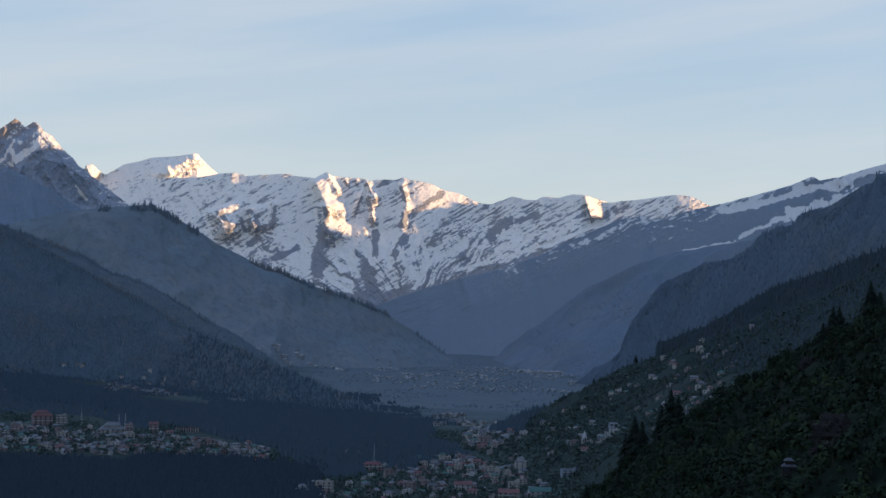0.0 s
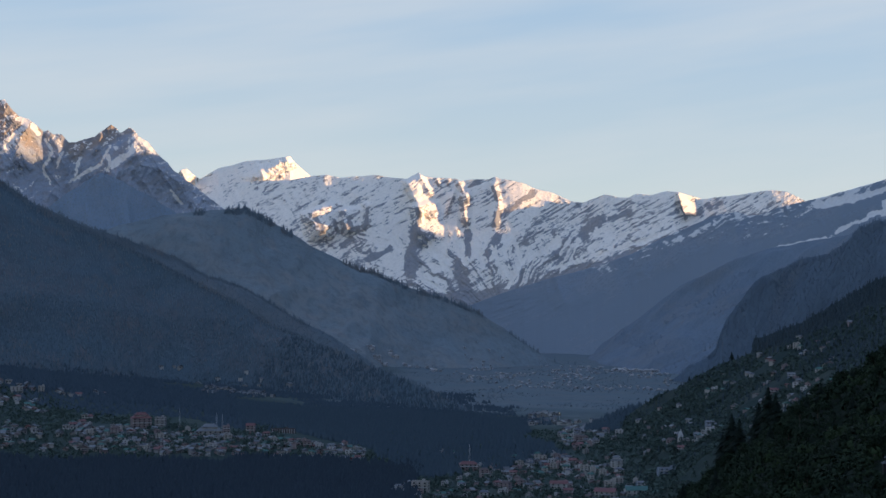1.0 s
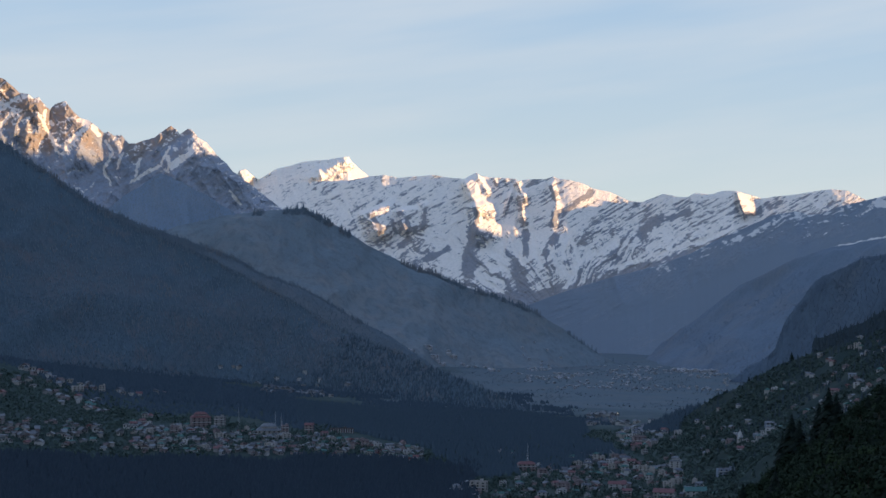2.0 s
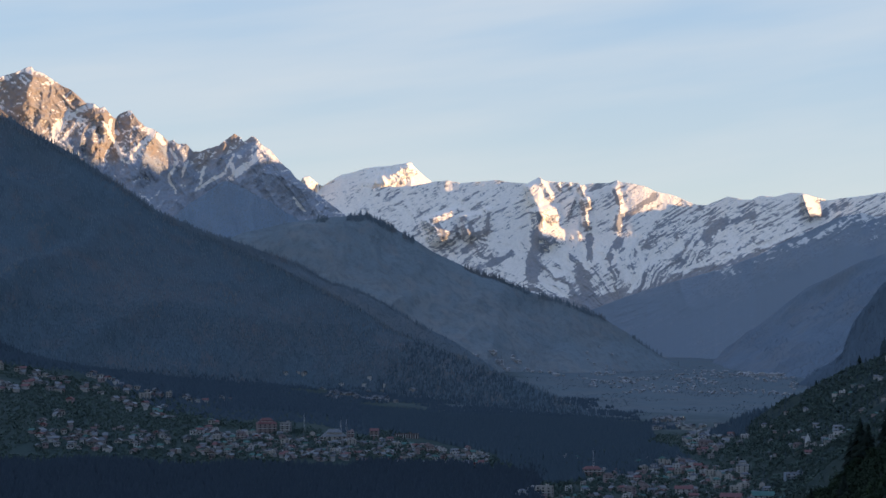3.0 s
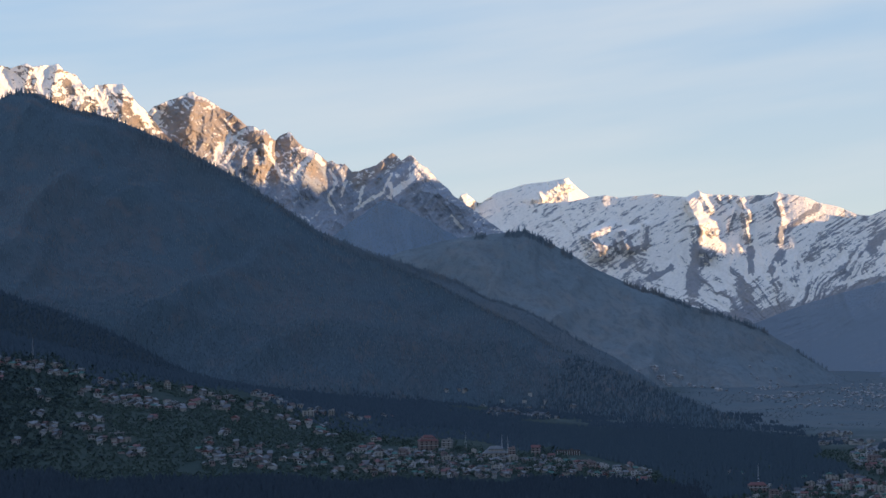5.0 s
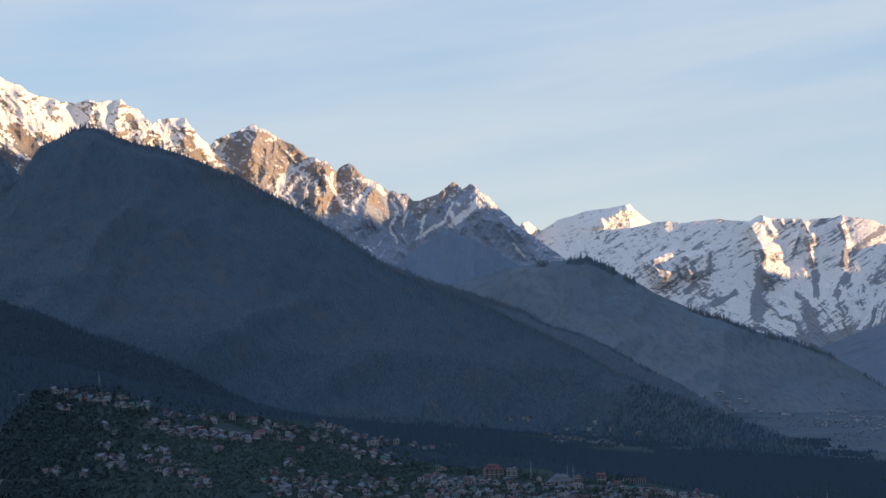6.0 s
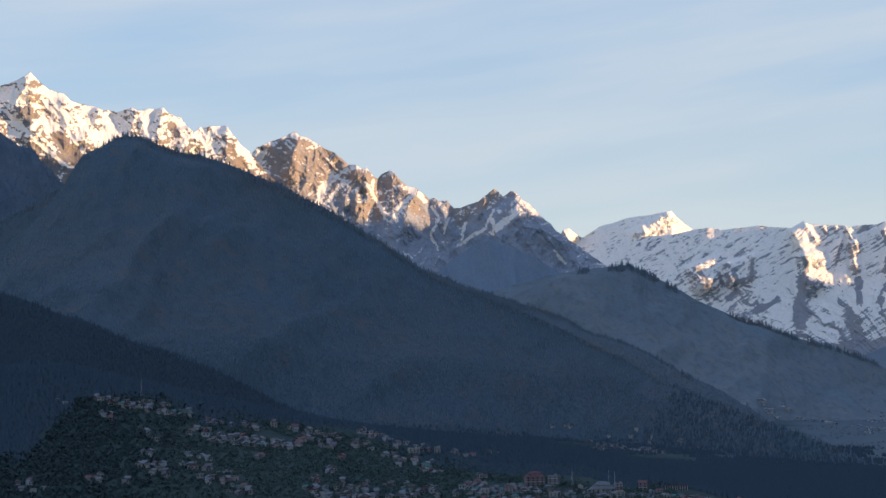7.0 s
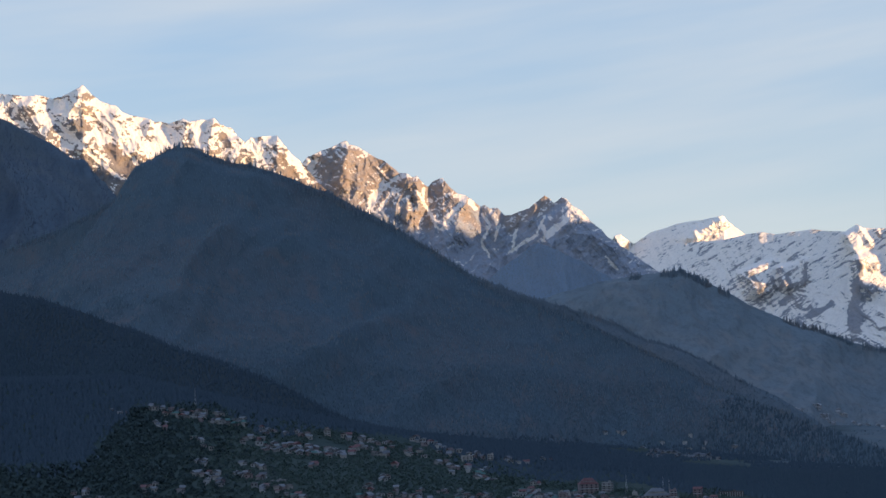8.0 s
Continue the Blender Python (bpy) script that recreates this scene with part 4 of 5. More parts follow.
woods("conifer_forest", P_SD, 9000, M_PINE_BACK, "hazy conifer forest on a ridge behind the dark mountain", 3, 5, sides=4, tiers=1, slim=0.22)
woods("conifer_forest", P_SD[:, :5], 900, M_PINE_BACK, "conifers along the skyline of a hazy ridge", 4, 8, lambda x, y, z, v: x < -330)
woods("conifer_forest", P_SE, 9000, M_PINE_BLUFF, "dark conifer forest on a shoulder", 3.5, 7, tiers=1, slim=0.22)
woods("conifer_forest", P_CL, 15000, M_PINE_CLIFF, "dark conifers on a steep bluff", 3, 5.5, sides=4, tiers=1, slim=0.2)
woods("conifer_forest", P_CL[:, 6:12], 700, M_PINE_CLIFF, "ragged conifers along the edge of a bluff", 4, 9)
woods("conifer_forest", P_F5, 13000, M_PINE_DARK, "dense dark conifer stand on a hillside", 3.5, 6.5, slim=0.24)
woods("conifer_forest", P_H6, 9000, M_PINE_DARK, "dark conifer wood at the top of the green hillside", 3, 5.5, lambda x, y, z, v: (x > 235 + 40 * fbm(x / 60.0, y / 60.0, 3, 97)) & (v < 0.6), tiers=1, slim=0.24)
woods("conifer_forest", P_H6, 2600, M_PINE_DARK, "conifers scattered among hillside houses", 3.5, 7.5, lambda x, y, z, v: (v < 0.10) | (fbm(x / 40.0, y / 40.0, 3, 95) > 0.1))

# ---------------------------------------------------------------- standing on the land
from mathutils.bvhtree import BVHTree


def land_tree(ob):
    me = ob.data
    co = np.empty(len(me.vertices) * 3, np.float32)
    me.vertices.foreach_get("co", co)
    idx = np.empty(len(me.loops), np.int32)
    me.loops.foreach_get("vertex_index", idx)
    return BVHTree.FromPolygons(co.reshape(-1, 3).tolist(), idx.reshape(-1, 4).tolist())


LAND = [land_tree(o) for o in (ground, hill_6, near_7, mountain_d, foot_f, forest_5, ridge_c)]


def surf(x, y):
    """Height of the land at one place."""
    best = -50.0
    for tree in LAND:
        hit = tree.ray_cast((x, y, 2000.0), (0, 0, -1))[0]
        if hit is not None and hit.z > best:
            best = hit.z
    return best


def polar(a, r):
    return r * math.sin(radians(a)), r * math.cos(radians(a))


# ---------------------------------------------------------------- woods on the flat
def flat_woods(name, count, az_lo, az_hi, r_lo, r_hi, lo, hi, label, keep, mat=None, slim=0.34, low=False):
    u, w = even(count, count % 5)
    a = az_lo + (az_hi - az_lo) * u
    r = np.sqrt(r_lo ** 2 + (r_hi ** 2 - r_lo ** 2) * w)
    x, y = r * np.sin(np.radians(a)), r * np.cos(np.radians(a))
    n = fbm(x / 110.0, y / 110.0, 4, 301)
    ok = keep(a + 1.3 * n, r + 70 * n, x, y)
    x, y = x[ok], y[ok]
    p = np.array([(i, j, surf(i, j)) for i, j in zip(x, y)])
    if low:
        p = p[p[:, 2] < ground_z(p[:, 0], p[:, 1]) + 6.0]
    return conifers(name, p, lo + (hi - lo) * rng.random(len(p)) ** 1.3, mat or M_PINE_WOOD, label, rng, 4, 1, slim)


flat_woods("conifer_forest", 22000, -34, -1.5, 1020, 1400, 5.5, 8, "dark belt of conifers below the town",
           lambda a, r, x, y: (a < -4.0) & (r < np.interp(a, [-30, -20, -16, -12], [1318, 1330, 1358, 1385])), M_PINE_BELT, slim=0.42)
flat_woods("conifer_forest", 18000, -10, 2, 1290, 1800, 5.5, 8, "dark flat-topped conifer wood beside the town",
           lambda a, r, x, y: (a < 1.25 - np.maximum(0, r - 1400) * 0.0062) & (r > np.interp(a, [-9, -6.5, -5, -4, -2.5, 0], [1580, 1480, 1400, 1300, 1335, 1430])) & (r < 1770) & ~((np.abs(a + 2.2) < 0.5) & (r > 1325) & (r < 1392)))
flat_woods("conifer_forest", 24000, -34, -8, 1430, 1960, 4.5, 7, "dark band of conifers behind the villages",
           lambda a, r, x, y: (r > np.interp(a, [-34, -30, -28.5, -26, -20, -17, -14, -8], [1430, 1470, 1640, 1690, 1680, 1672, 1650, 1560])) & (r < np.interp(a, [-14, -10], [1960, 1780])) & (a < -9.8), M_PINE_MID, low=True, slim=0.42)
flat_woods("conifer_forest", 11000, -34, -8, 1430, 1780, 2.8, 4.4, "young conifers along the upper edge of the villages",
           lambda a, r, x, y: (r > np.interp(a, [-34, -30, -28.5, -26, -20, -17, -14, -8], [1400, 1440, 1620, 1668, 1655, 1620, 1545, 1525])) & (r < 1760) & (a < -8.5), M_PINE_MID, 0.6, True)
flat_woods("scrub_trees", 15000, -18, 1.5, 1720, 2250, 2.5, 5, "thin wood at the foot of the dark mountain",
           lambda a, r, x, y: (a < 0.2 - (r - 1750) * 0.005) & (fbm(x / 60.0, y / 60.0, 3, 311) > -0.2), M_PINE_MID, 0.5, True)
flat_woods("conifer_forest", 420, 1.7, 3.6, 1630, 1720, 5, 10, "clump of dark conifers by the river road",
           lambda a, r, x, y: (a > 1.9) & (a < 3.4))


# ---------------------------------------------------------------- parts
def part(name, bm, mat, parent, label=""):
    me = bpy.data.meshes.new(name)
    bm.to_mesh(me)
    bm.free()
    me.materials.append(mat)
    ob = new(name, me)
    ob.parent = parent
    return tagged(ob, label)


def box(bm, x0, y0, z0, x1, y1, z1):
    v = [bm.verts.new(p) for p in ((x0, y0, z0), (x1, y0, z0), (x1, y1, z0), (x0, y1, z0), (x0, y0, z1), (x1, y0, z1), (x1, y1, z1), (x0, y1, z1))]
    for f in ((0, 3, 2, 1), (4, 5, 6, 7), (0, 1, 5, 4), (1, 2, 6, 5), (2, 3, 7, 6), (3, 0, 4, 7)):
        bm.faces.new([v[i] for i in f])


def prism(bm, pts, y0, y1):
    """A profile of (x, z) points drawn out along y."""
    a = [bm.verts.new((x, y0, z)) for x, z in pts]
    b = [bm.verts.new((x, y1, z)) for x, z in pts]
    n = len(pts)
    bm.faces.new(a)
    bm.faces.new(b[::-1])
    for i in range(n):
        bm.faces.new((a[i], b[i], b[(i + 1) % n], a[(i + 1) % n]))


def hip(bm, w, d, z, h, over=0.7, top=0.35):
    """A hipped roof with thick eaves."""
    w2, d2 = w / 2 + over, d / 2 + over
    t2 = max(w2 - d2 * (1 - top), 0.3)
    low = [bm.verts.new(p) for p in ((-w2, -d2, z), (w2, -d2, z), (w2, d2, z), (-w2, d2, z))]
    mid = [bm.verts.new(p) for p in ((-w2, -d2, z + 0.25), (w2, -d2, z + 0.25), (w2, d2, z + 0.25), (-w2, d2, z + 0.25))]
    e = d2 * top * 0.3
    up = [bm.verts.new(p) for p in ((-t2, -e, z + h), (t2, -e, z + h), (t2, e, z + h), (-t2, e, z + h))]
    bm.faces.new(low[::-1])
    bm.faces.new(up)
    for i in range(4):
        j = (i + 1) % 4
        bm.faces.new((low[i], low[j], mid[j], mid[i]))
        bm.faces.new((mid[i], mid[j], up[j], up[i]))


def window_mesh():
    bm = bmesh.new()
    box(bm, -1.0, -0.06, 0, 1.0, 0.05, 1.4)
    box(bm, -1.1, -0.14, -0.12, 1.1, 0.05, -0.0)
    me = bpy.data.meshes.new("window")
    bm.to_mesh(me)
    bm.free()
    me.materials.append(M_PANE)
    return me


WINDOW = window_mesh()


def house(w, d, storeys, roof, wall_mat, roof_mat, label, balcony=True, tiers=0, columns=False, per=5.4):
    """A hill-town house: walls on a plinth, floor slabs, windows on two sides, balconies and a roof."""
    top = new("house")
    tagged(top, label, "house", "houses of the hill town")
    h = storeys * 3.0
    bm = bmesh.new()
    box(bm, -w / 2, -d / 2, -4.0, w / 2, d / 2, h)
    if roof == "flat":
        for x0, y0, x1, y1 in ((-w / 2, -d / 2, w / 2, -d / 2 + 0.25), (-w / 2, d / 2 - 0.25, w / 2, d / 2), (-w / 2, -d / 2 + 0.25, -w / 2 + 0.25, d / 2 - 0.25), (w / 2 - 0.25, -d / 2 + 0.25, w / 2, d / 2 - 0.25)):
            box(bm, x0, y0, h, x1, y1, h + 0.9)
    part("wall", bm, wall_mat, top)
    for k in range(1, storeys + (0 if roof == "flat" else 0)):
        if balcony:
            bm = bmesh.new()
            box(bm, -w / 2 - 0.15, -d / 2 - 1.3, k * 3.0 - 0.2, w / 2 + 0.15, -d / 2 + 0.02, k * 3.0)
            slab = part("balcony", bm, wall_mat if k % 2 else M_WHITE, top)
            bm = bmesh.new()
            box(bm, -w / 2 - 0.15, -d / 2 - 1.3, k * 3.0 + 0.05, w / 2 + 0.15, -d / 2 - 1.22, k * 3.0 + 0.9)
            part("railing", bm, wall_mat if k % 2 else M_WHITE, slab)
    if columns:
        n = max(3, int(w / 3.2))
        for i in range(n):
            x = -w / 2 + (i + 0.5) * w / n
            bm = bmesh.new()
            box(bm, x - 0.45, -d / 2 - 0.7, -2, x + 0.45, -d / 2 - 0.02, h)
            part("column", bm, M_WHITE, top, "white column")
    if roof == "gable":
        bm = bmesh.new()
        o, t = 0.8, 0.25
        rise = d * 0.3
        prism(bm, [(-d / 2 - o, h - 0.2), (0, h + rise), (d / 2 + o, h - 0.2), (d / 2 + o, h - 0.2 + t), (0, h + rise + t), (-d / 2 - o, h - 0.2 + t)], -w / 2 - o, w / 2 + o)
        bmesh.ops.rotate(bm, verts=bm.verts, cent=(0, 0, 0), matrix=Matrix.Rotation(radians(90), 3, "Z"))
        part("roof", bm, roof_mat, top)
        bm = bmesh.new()
        prism(bm, [(-d / 2, h), (d / 2, h), (0, h + rise)], -w / 2 + 0.05, w / 2 - 0.05)
        bmesh.ops.rotate(bm, verts=bm.verts, cent=(0, 0, 0), matrix=Matrix.Rotation(radians(90), 3, "Z"))
        part("gable", bm, wall_mat, top)
    elif roof == "hip":
        bm = bmesh.new()
        hip(bm, w, d, h, min(w, d) * 0.32)
        part("roof", bm, roof_mat, top)
    elif roof == "flat":
        bm = bmesh.new()
        box(bm, -w / 2 + 0.3, -d / 2 + 0.3, h + 0.01, w / 2 - 0.3, d / 2 - 0.3, h + 0.12)
        part("roof", bm, roof_mat, top)
        bm = bmesh.new()
        box(bm, w * 0.1, -d * 0.1, h + 0.1, w * 0.1 + 3.0, -d * 0.1 + 3.0, h + 2.6)
        box(bm, w * 0.1 - 0.3, -d * 0.1 - 0.3, h + 2.6, w * 0.1 + 3.3, -d * 0.1 + 3.3, h + 2.8)
        part("stair_head", bm, wall_mat, top)
    for k in range(tiers):
        s = 0.62 - 0.22 * k
        bm = bmesh.new()
        z0 = h + min(w, d) * 0.16 * (k + 1) + 1.2 * k
        box(bm, -w * s / 2, -d * s / 2, z0, w * s / 2, d * s / 2, z0 + 2.0)
        part("upper_storey", bm, wall_mat, top)
        bm = bmesh.new()
        hip(bm, w * s, d * s, z0 + 2.0, min(w, d) * s * 0.4)
        part("upper_roof", bm, roof_mat, top)
    for k in range(storeys):
        n = max(2, int(w / per))
        for i in range(n):
            ob = new("window", WINDOW)
            ob.parent = top
            ob.matrix_basis = pose(-w / 2 + (i + 0.5) * w / n, -d / 2 - 0.02, k * 3.0 + 0.95)
        m = int(k > 0) * max(1, int(d / 8.0))
        for i in range(m):
            for side in (1,):
                ob = new("window", WINDOW)
                ob.parent = top
                ob.matrix_basis = pose(side * (w / 2 + 0.02), -d / 2 + (i + 0.5) * d / m, k * 3.0 + 0.95, 0, 0, 90 * side)
    return top


KINDS = [
    house(12, 9, 3, "flat", M_WHITE, M_R_GREY, "white three-storey house with a flat concrete roof"),
    house(10, 8, 2, "hip", M_WHITE, M_R_GREY, "small white house with a grey slate roof"),
    house(14, 9, 4, "flat", M_CREAM, M_R_GREY, "cream four-storey guest house with balconies"),
    house(11, 9, 3, "hip", M_CREAM, M_R_GREEN, "cream house with a green painted roof"),
    house(12, 8, 2, "gable", M_GREYW, M_R_TIN, "grey concrete house with a pale tin roof"),
    house(13, 9, 3, "gable", M_PINK, M_R_RED, "pink house with a red painted roof"),
    house(9, 8, 3, "flat", M_GREYW, M_R_GREY, "bare concrete house with a flat roof"),
    house(10, 7, 1, "gable", M_BRICK, M_R_TIN, "low timber and stone house with a tin roof"),
    house(12, 9, 3, "hip", M_WHITE, M_R_BLUE, "white house with a dull blue roof"),
    house(14, 10, 4, "hip", M_PINK, M_R_BROWN, "pink four-storey hotel with a rusty roof"),
    house(9, 7, 2, "gable", M_GREENW, M_R_BROWN, "pale green house with a rusty tin roof"),
    house(11, 9, 2, "flat", M_PINK, M_R_GREY, "pink two-storey house with a flat roof"),
    house(13, 8, 3, "gable", M_BLUEW, M_R_TIN, "blue-washed house with a tin roof"),
    house(16, 9, 3, "flat", M_WHITE, M_R_TIN, "long white building with a flat tin roof"),
]
used = set()
PLACED = []
SURPLUS = []


def put_house(kind, x, y, turn, scale=1.0, sink=0.0, gap=1.0):
    """Stand one house on the land if its plot is free."""
    for px, py, pr in PLACED:
        if (px - x) ** 2 + (py - y) ** 2 < ((pr + 6.5 * scale) * gap) ** 2:
            return None
    PLACED.append((x, y, 6.5 * scale))
    if len(PLACED) > 292:
        SURPLUS.append((x, y))
        return SURPLUS
    z = min(surf(x + dx, y + dy) for dx, dy in ((-4, 0), (4, 0), (0, -4), (0, 4))) - sink
    m = pose(x, y, z, 0, 0, turn)
    ob = KINDS[kind]
    if kind not in used:
        used.add(kind)
    else:
        ob = copy_thing(KINDS[kind], m)
    ob.matrix_basis = m @ Matrix.Diagonal((scale, scale, scale, 1))
    return ob


def village(count, spot, kinds, seed, tries=6, gap=1.0, lo=0.8, hi=1.1):
    r2 = random.Random(seed)
    done = 0
    for _ in range(count * tries):
        if done >= count:
            break
        x, y = spot(r2)
        facing = math.degrees(math.atan2(x, y))
        if put_house(r2.choice(kinds), x, y, -facing + r2.choice((0, 0, 25, -30, 90, -90)) + r2.uniform(-18, 18), r2.uniform(lo, hi), 0.0, gap):
            done += 1


def area(a0, a1, r0, r1, test=None):
    def spot(r2):
        for _ in range(50):
            a, r = r2.uniform(a0, a1), math.sqrt(r2.uniform(r0 * r0, r1 * r1))
            if test is None or test(a, r):
                break
        return polar(a, r)
    return spot


def landmark(ob, label, a, r, turn=0.0, scale=1.0):
    x, y = polar(a, r)
    PLACED.append((x, y, 12.0 * scale))
    z = min(surf(x + dx, y + dy) for dx, dy in ((-6, 0), (6, 0), (0, -5), (0, 5)))
    ob.matrix_basis = pose(x, y, z, 0, 0, -a + turn) @ Matrix.Diagonal((scale, scale, scale, 1))
    tagged(ob, label, "building", "large buildings of the hill town")
    return ob


landmark(house(24, 13, 4, "hip", M_PINK, M_R_RED, "x", tiers=1), "large pink hotel with red hipped roofs above the town", -13.25, 1512, 12, 0.70)
landmark(house(13, 10, 5, "flat", M_GREYW, M_R_GREY, "x"), "grey five-storey apartment block beside the pink hotel", -12.6, 1506, -15, 0.67)
landmark(house(30, 17, 2, "hip", M_CREAM, M_R_TIN, "x", tiers=1, balcony=False), "wide hall with a pale two-tiered tin roof", -10.97, 1482, 6, 0.70)
landmark(house(9, 9, 5, "flat", M_PINK, M_R_RED, "x"), "slim pink tower block with white balcony bands", -10.42, 1478, 8, 0.63)
landmark(house(11, 9, 4, "gable", M_PINK, M_R_RED, "x"), "pink four-storey house with a red gable", -9.6, 1500, -10, 0.67)
landmark(house(34, 9, 2, "flat", M_BRICK, M_R_BROWN, "x", columns=True, balcony=False), "long brown building with a row of white columns", -8.51, 1524, 4, 0.63)
landmark(house(18, 10, 4, "flat", M_CREAM, M_R_GREY, "x"), "cream apartment block at the edge of the belt of trees", -3.85, 1226, -14, 0.67)
landmark(house(11, 9, 2, "hip", M_WHITE, M_R_TIN, "x", tiers=1), "white house with a small roof turret", -4.6, 1216, 20, 0.67)
landmark(house(22, 11, 3, "hip", M_PINK, M_R_RED, "x"), "pink red-roofed house among dark conifers", -2.24, 1376, 8, 0.63)
landmark(house(15, 12, 4, "hip", M_WHITE, M_R_TIN, "x", tiers=1), "white hotel with stepped balconies and stacked roofs", 2.77, 1392, -10, 0.60)
landmark(house(24, 13, 2, "gable", M_WHITE, M_R_GREEN, "x"), "broad house with a large green roof", 3.42, 1236, 14, 0.67)
landmark(house(22, 12, 2, "gable", M_CREAM, M_R_RED, "x"), "broad house with a dark red roof", 2.4, 1222, -12, 0.67)
landmark(house(20, 10, 3, "gable", M_WHITE, M_R_RED, "x"), "white house with a red and white roof front", 0.83, 1256, -6, 0.63)
landmark(house(26, 11, 3, "flat", M_BLUEW, M_R_RED, "x"), "long blue and pink hotel with white balconies", 4.5, 1290, 18, 0.63)
landmark(house(18, 10, 4, "flat", M_CREAM, M_R_GREY, "x"), "cream apartment row above the meadows", -17.3, 1622, 10, 0.59)
landmark(house(9, 9, 4, "flat", M_CREAM, M_R_GREY, "x"), "square cream apartment tower by the dark wood", -16.5, 1640, -8, 0.59)
landmark(house(10, 8, 4, "hip", M_CREAM, M_R_BROWN, "x", tiers=1), "cream house with a small roof tower", -22.0, 1650, 8, 0.59)
landmark(house(24, 8, 1, "flat", M_GREYW, M_R_TIN, "x", balcony=False), "long low shed with a pale tin roof", -23.7, 1462, 4, 0.59)

LOW = [1, 4, 7, 10, 11, 4, 7, 0, 8, 3]
MIX = list(range(14))
def clusters(rows, kinds, seed, lo, hi, gap=0.75):
    """Groups of houses: bearing, distance, half width in degrees, half depth in metres, number."""
    for k, (a, r, da, dr, n) in enumerate(rows):
        village(n, area(a - da, a + da, r - dr, r + dr), kinds, seed + k, 12, gap, lo, hi)


# the upper village, the hamlets below it, the valley town and the hillside
clusters([(0.43, 1413, 0.96, 23, 24), (1.57, 1500, 0.54, 45, 16), (1.18, 1581, 0.27, 39, 8), (-0.33, 1402, 0.35, 16, 6), (-1.67, 1388, 0.29, 21, 4), (1.4, 1369, 0.58, 28, 8), (-0.32, 1285, 0.58, 27, 7), (1.02, 1285, 0.38, 20, 3), (-1.08, 1248, 0.29, 25, 4), (2.16, 1347, 0.29, 24, 3), (3.13, 1283, 0.58, 23, 4), (-3.02, 1440, 0.29, 13, 3), (-4.14, 1233, 0.48, 28, 5), (-2.61, 1271, 0.58, 29, 4)], MIX, 300, 0.38, 0.54)
village(30, area(-5, 4.4, 1130, 1460, lambda a, r: -4.8 + (r - 1150) * 0.0135 < a < 4.4 - (r - 1150) * 0.005), MIX, 3, lo=0.38, hi=0.55)
clusters([(5.84, 1567, 0.23, 6, 4), (7.26, 1522, 0.1, 20, 1), (7.83, 1373, 0.29, 6, 5), (8.58, 1232, 0.29, 10, 5), (9.24, 1228, 0.19, 8, 3), (9.23, 1272, 0.48, 45, 5), (9.69, 1364, 0.23, 31, 3), (8.75, 1543, 0.29, 6, 3), (7.36, 1342, 0.15, 24, 2), (8.58, 1387, 0.19, 6, 2), (3.86, 1526, 0.23, 13, 4), (4.72, 1400, 0.23, 20, 3), (5.2, 1350, 0.38, 10, 6), (5.67, 1363, 0.38, 19, 7), (8.38, 1492, 0.1, 6, 2), (3.47, 1632, 0.08, 6, 1), (4.9, 1584, 0.1, 6, 1), (2.53, 1588, 0.38, 45, 5), (5.95, 1385, 0.19, 16, 2)], LOW + MIX, 400, 0.38, 0.54)
village(84, area(-15.5, -5.6, 1408, 1500, lambda a, r: r < 1500 - max(0, a + 11) * 9), MIX, 5, lo=0.34, hi=0.50, gap=0.75)
clusters([(-17.53, 1658, 0.77, 16, 7), (-17.25, 1562, 0.67, 32, 11), (-18.11, 1593, 0.19, 15, 3), (-24.55, 1504, 0.38, 8, 4), (-24.55, 1474, 0.58, 11, 8), (-23.99, 1439, 0.67, 10, 9), (-23.15, 1420, 0.38, 10, 6), (-26.13, 1499, 0.23, 9, 3), (-26.04, 1465, 0.48, 10, 9), (-25.67, 1447, 0.48, 6, 5), (-27.89, 1422, 0.29, 8, 5), (-26.88, 1425, 0.12, 6, 2), (-29.89, 1401, 0.58, 8, 6), (-29.34, 1573, 0.1, 7, 1), (-20.02, 1504, 0.23, 13, 3), (-19.63, 1553, 0.12, 6, 1), (-22.57, 1527, 0.15, 6, 2), (-20.6, 1429, 0.27, 10, 5), (-19.27, 1432, 0.77, 9, 9)], LOW + MIX, 200, 0.42, 0.58)
village(34, area(-21.0, -14.2, 1395, 1470), LOW + MIX, 7, lo=0.42, hi=0.6, gap=0.75)
clusters([(-28.88, 1610, 0.38, 8, 3), (-27.78, 1641, 0.23, 8, 4), (-26.86, 1634, 0.73, 10, 16), (-25.93, 1657, 0.38, 9, 6), (-25.75, 1633, 0.48, 9, 7), (-25, 1641, 0.29, 10, 6), (-27.51, 1593, 0.23, 9, 4), (-26.4, 1568, 0.15, 7, 2), (-26.03, 1546, 0.15, 6, 2), (-24.07, 1631, 0.29, 9, 5), (-23.03, 1632, 0.48, 8, 5), (-24.54, 1590, 0.38, 16, 6), (-23.41, 1580, 0.87, 21, 24), (-22.09, 1581, 0.67, 16, 14), (-20.57, 1653, 0.87, 11, 12), (-20.58, 1608, 0.67, 20, 14), (-18.95, 1685, 0.29, 15, 5), (-19.05, 1629, 0.38, 13, 6), (-18.29, 1667, 0.23, 26, 4), (-16.75, 1652, 0.42, 9, 7), (-15.6, 1648, 0.4, 8, 4), (-14.4, 1668, 0.45, 7, 3), (-16.75, 1535, 0.4, 14, 5), (-14.9, 1532, 0.2, 8, 3)], LOW + MIX, 100, 0.4, 0.56)


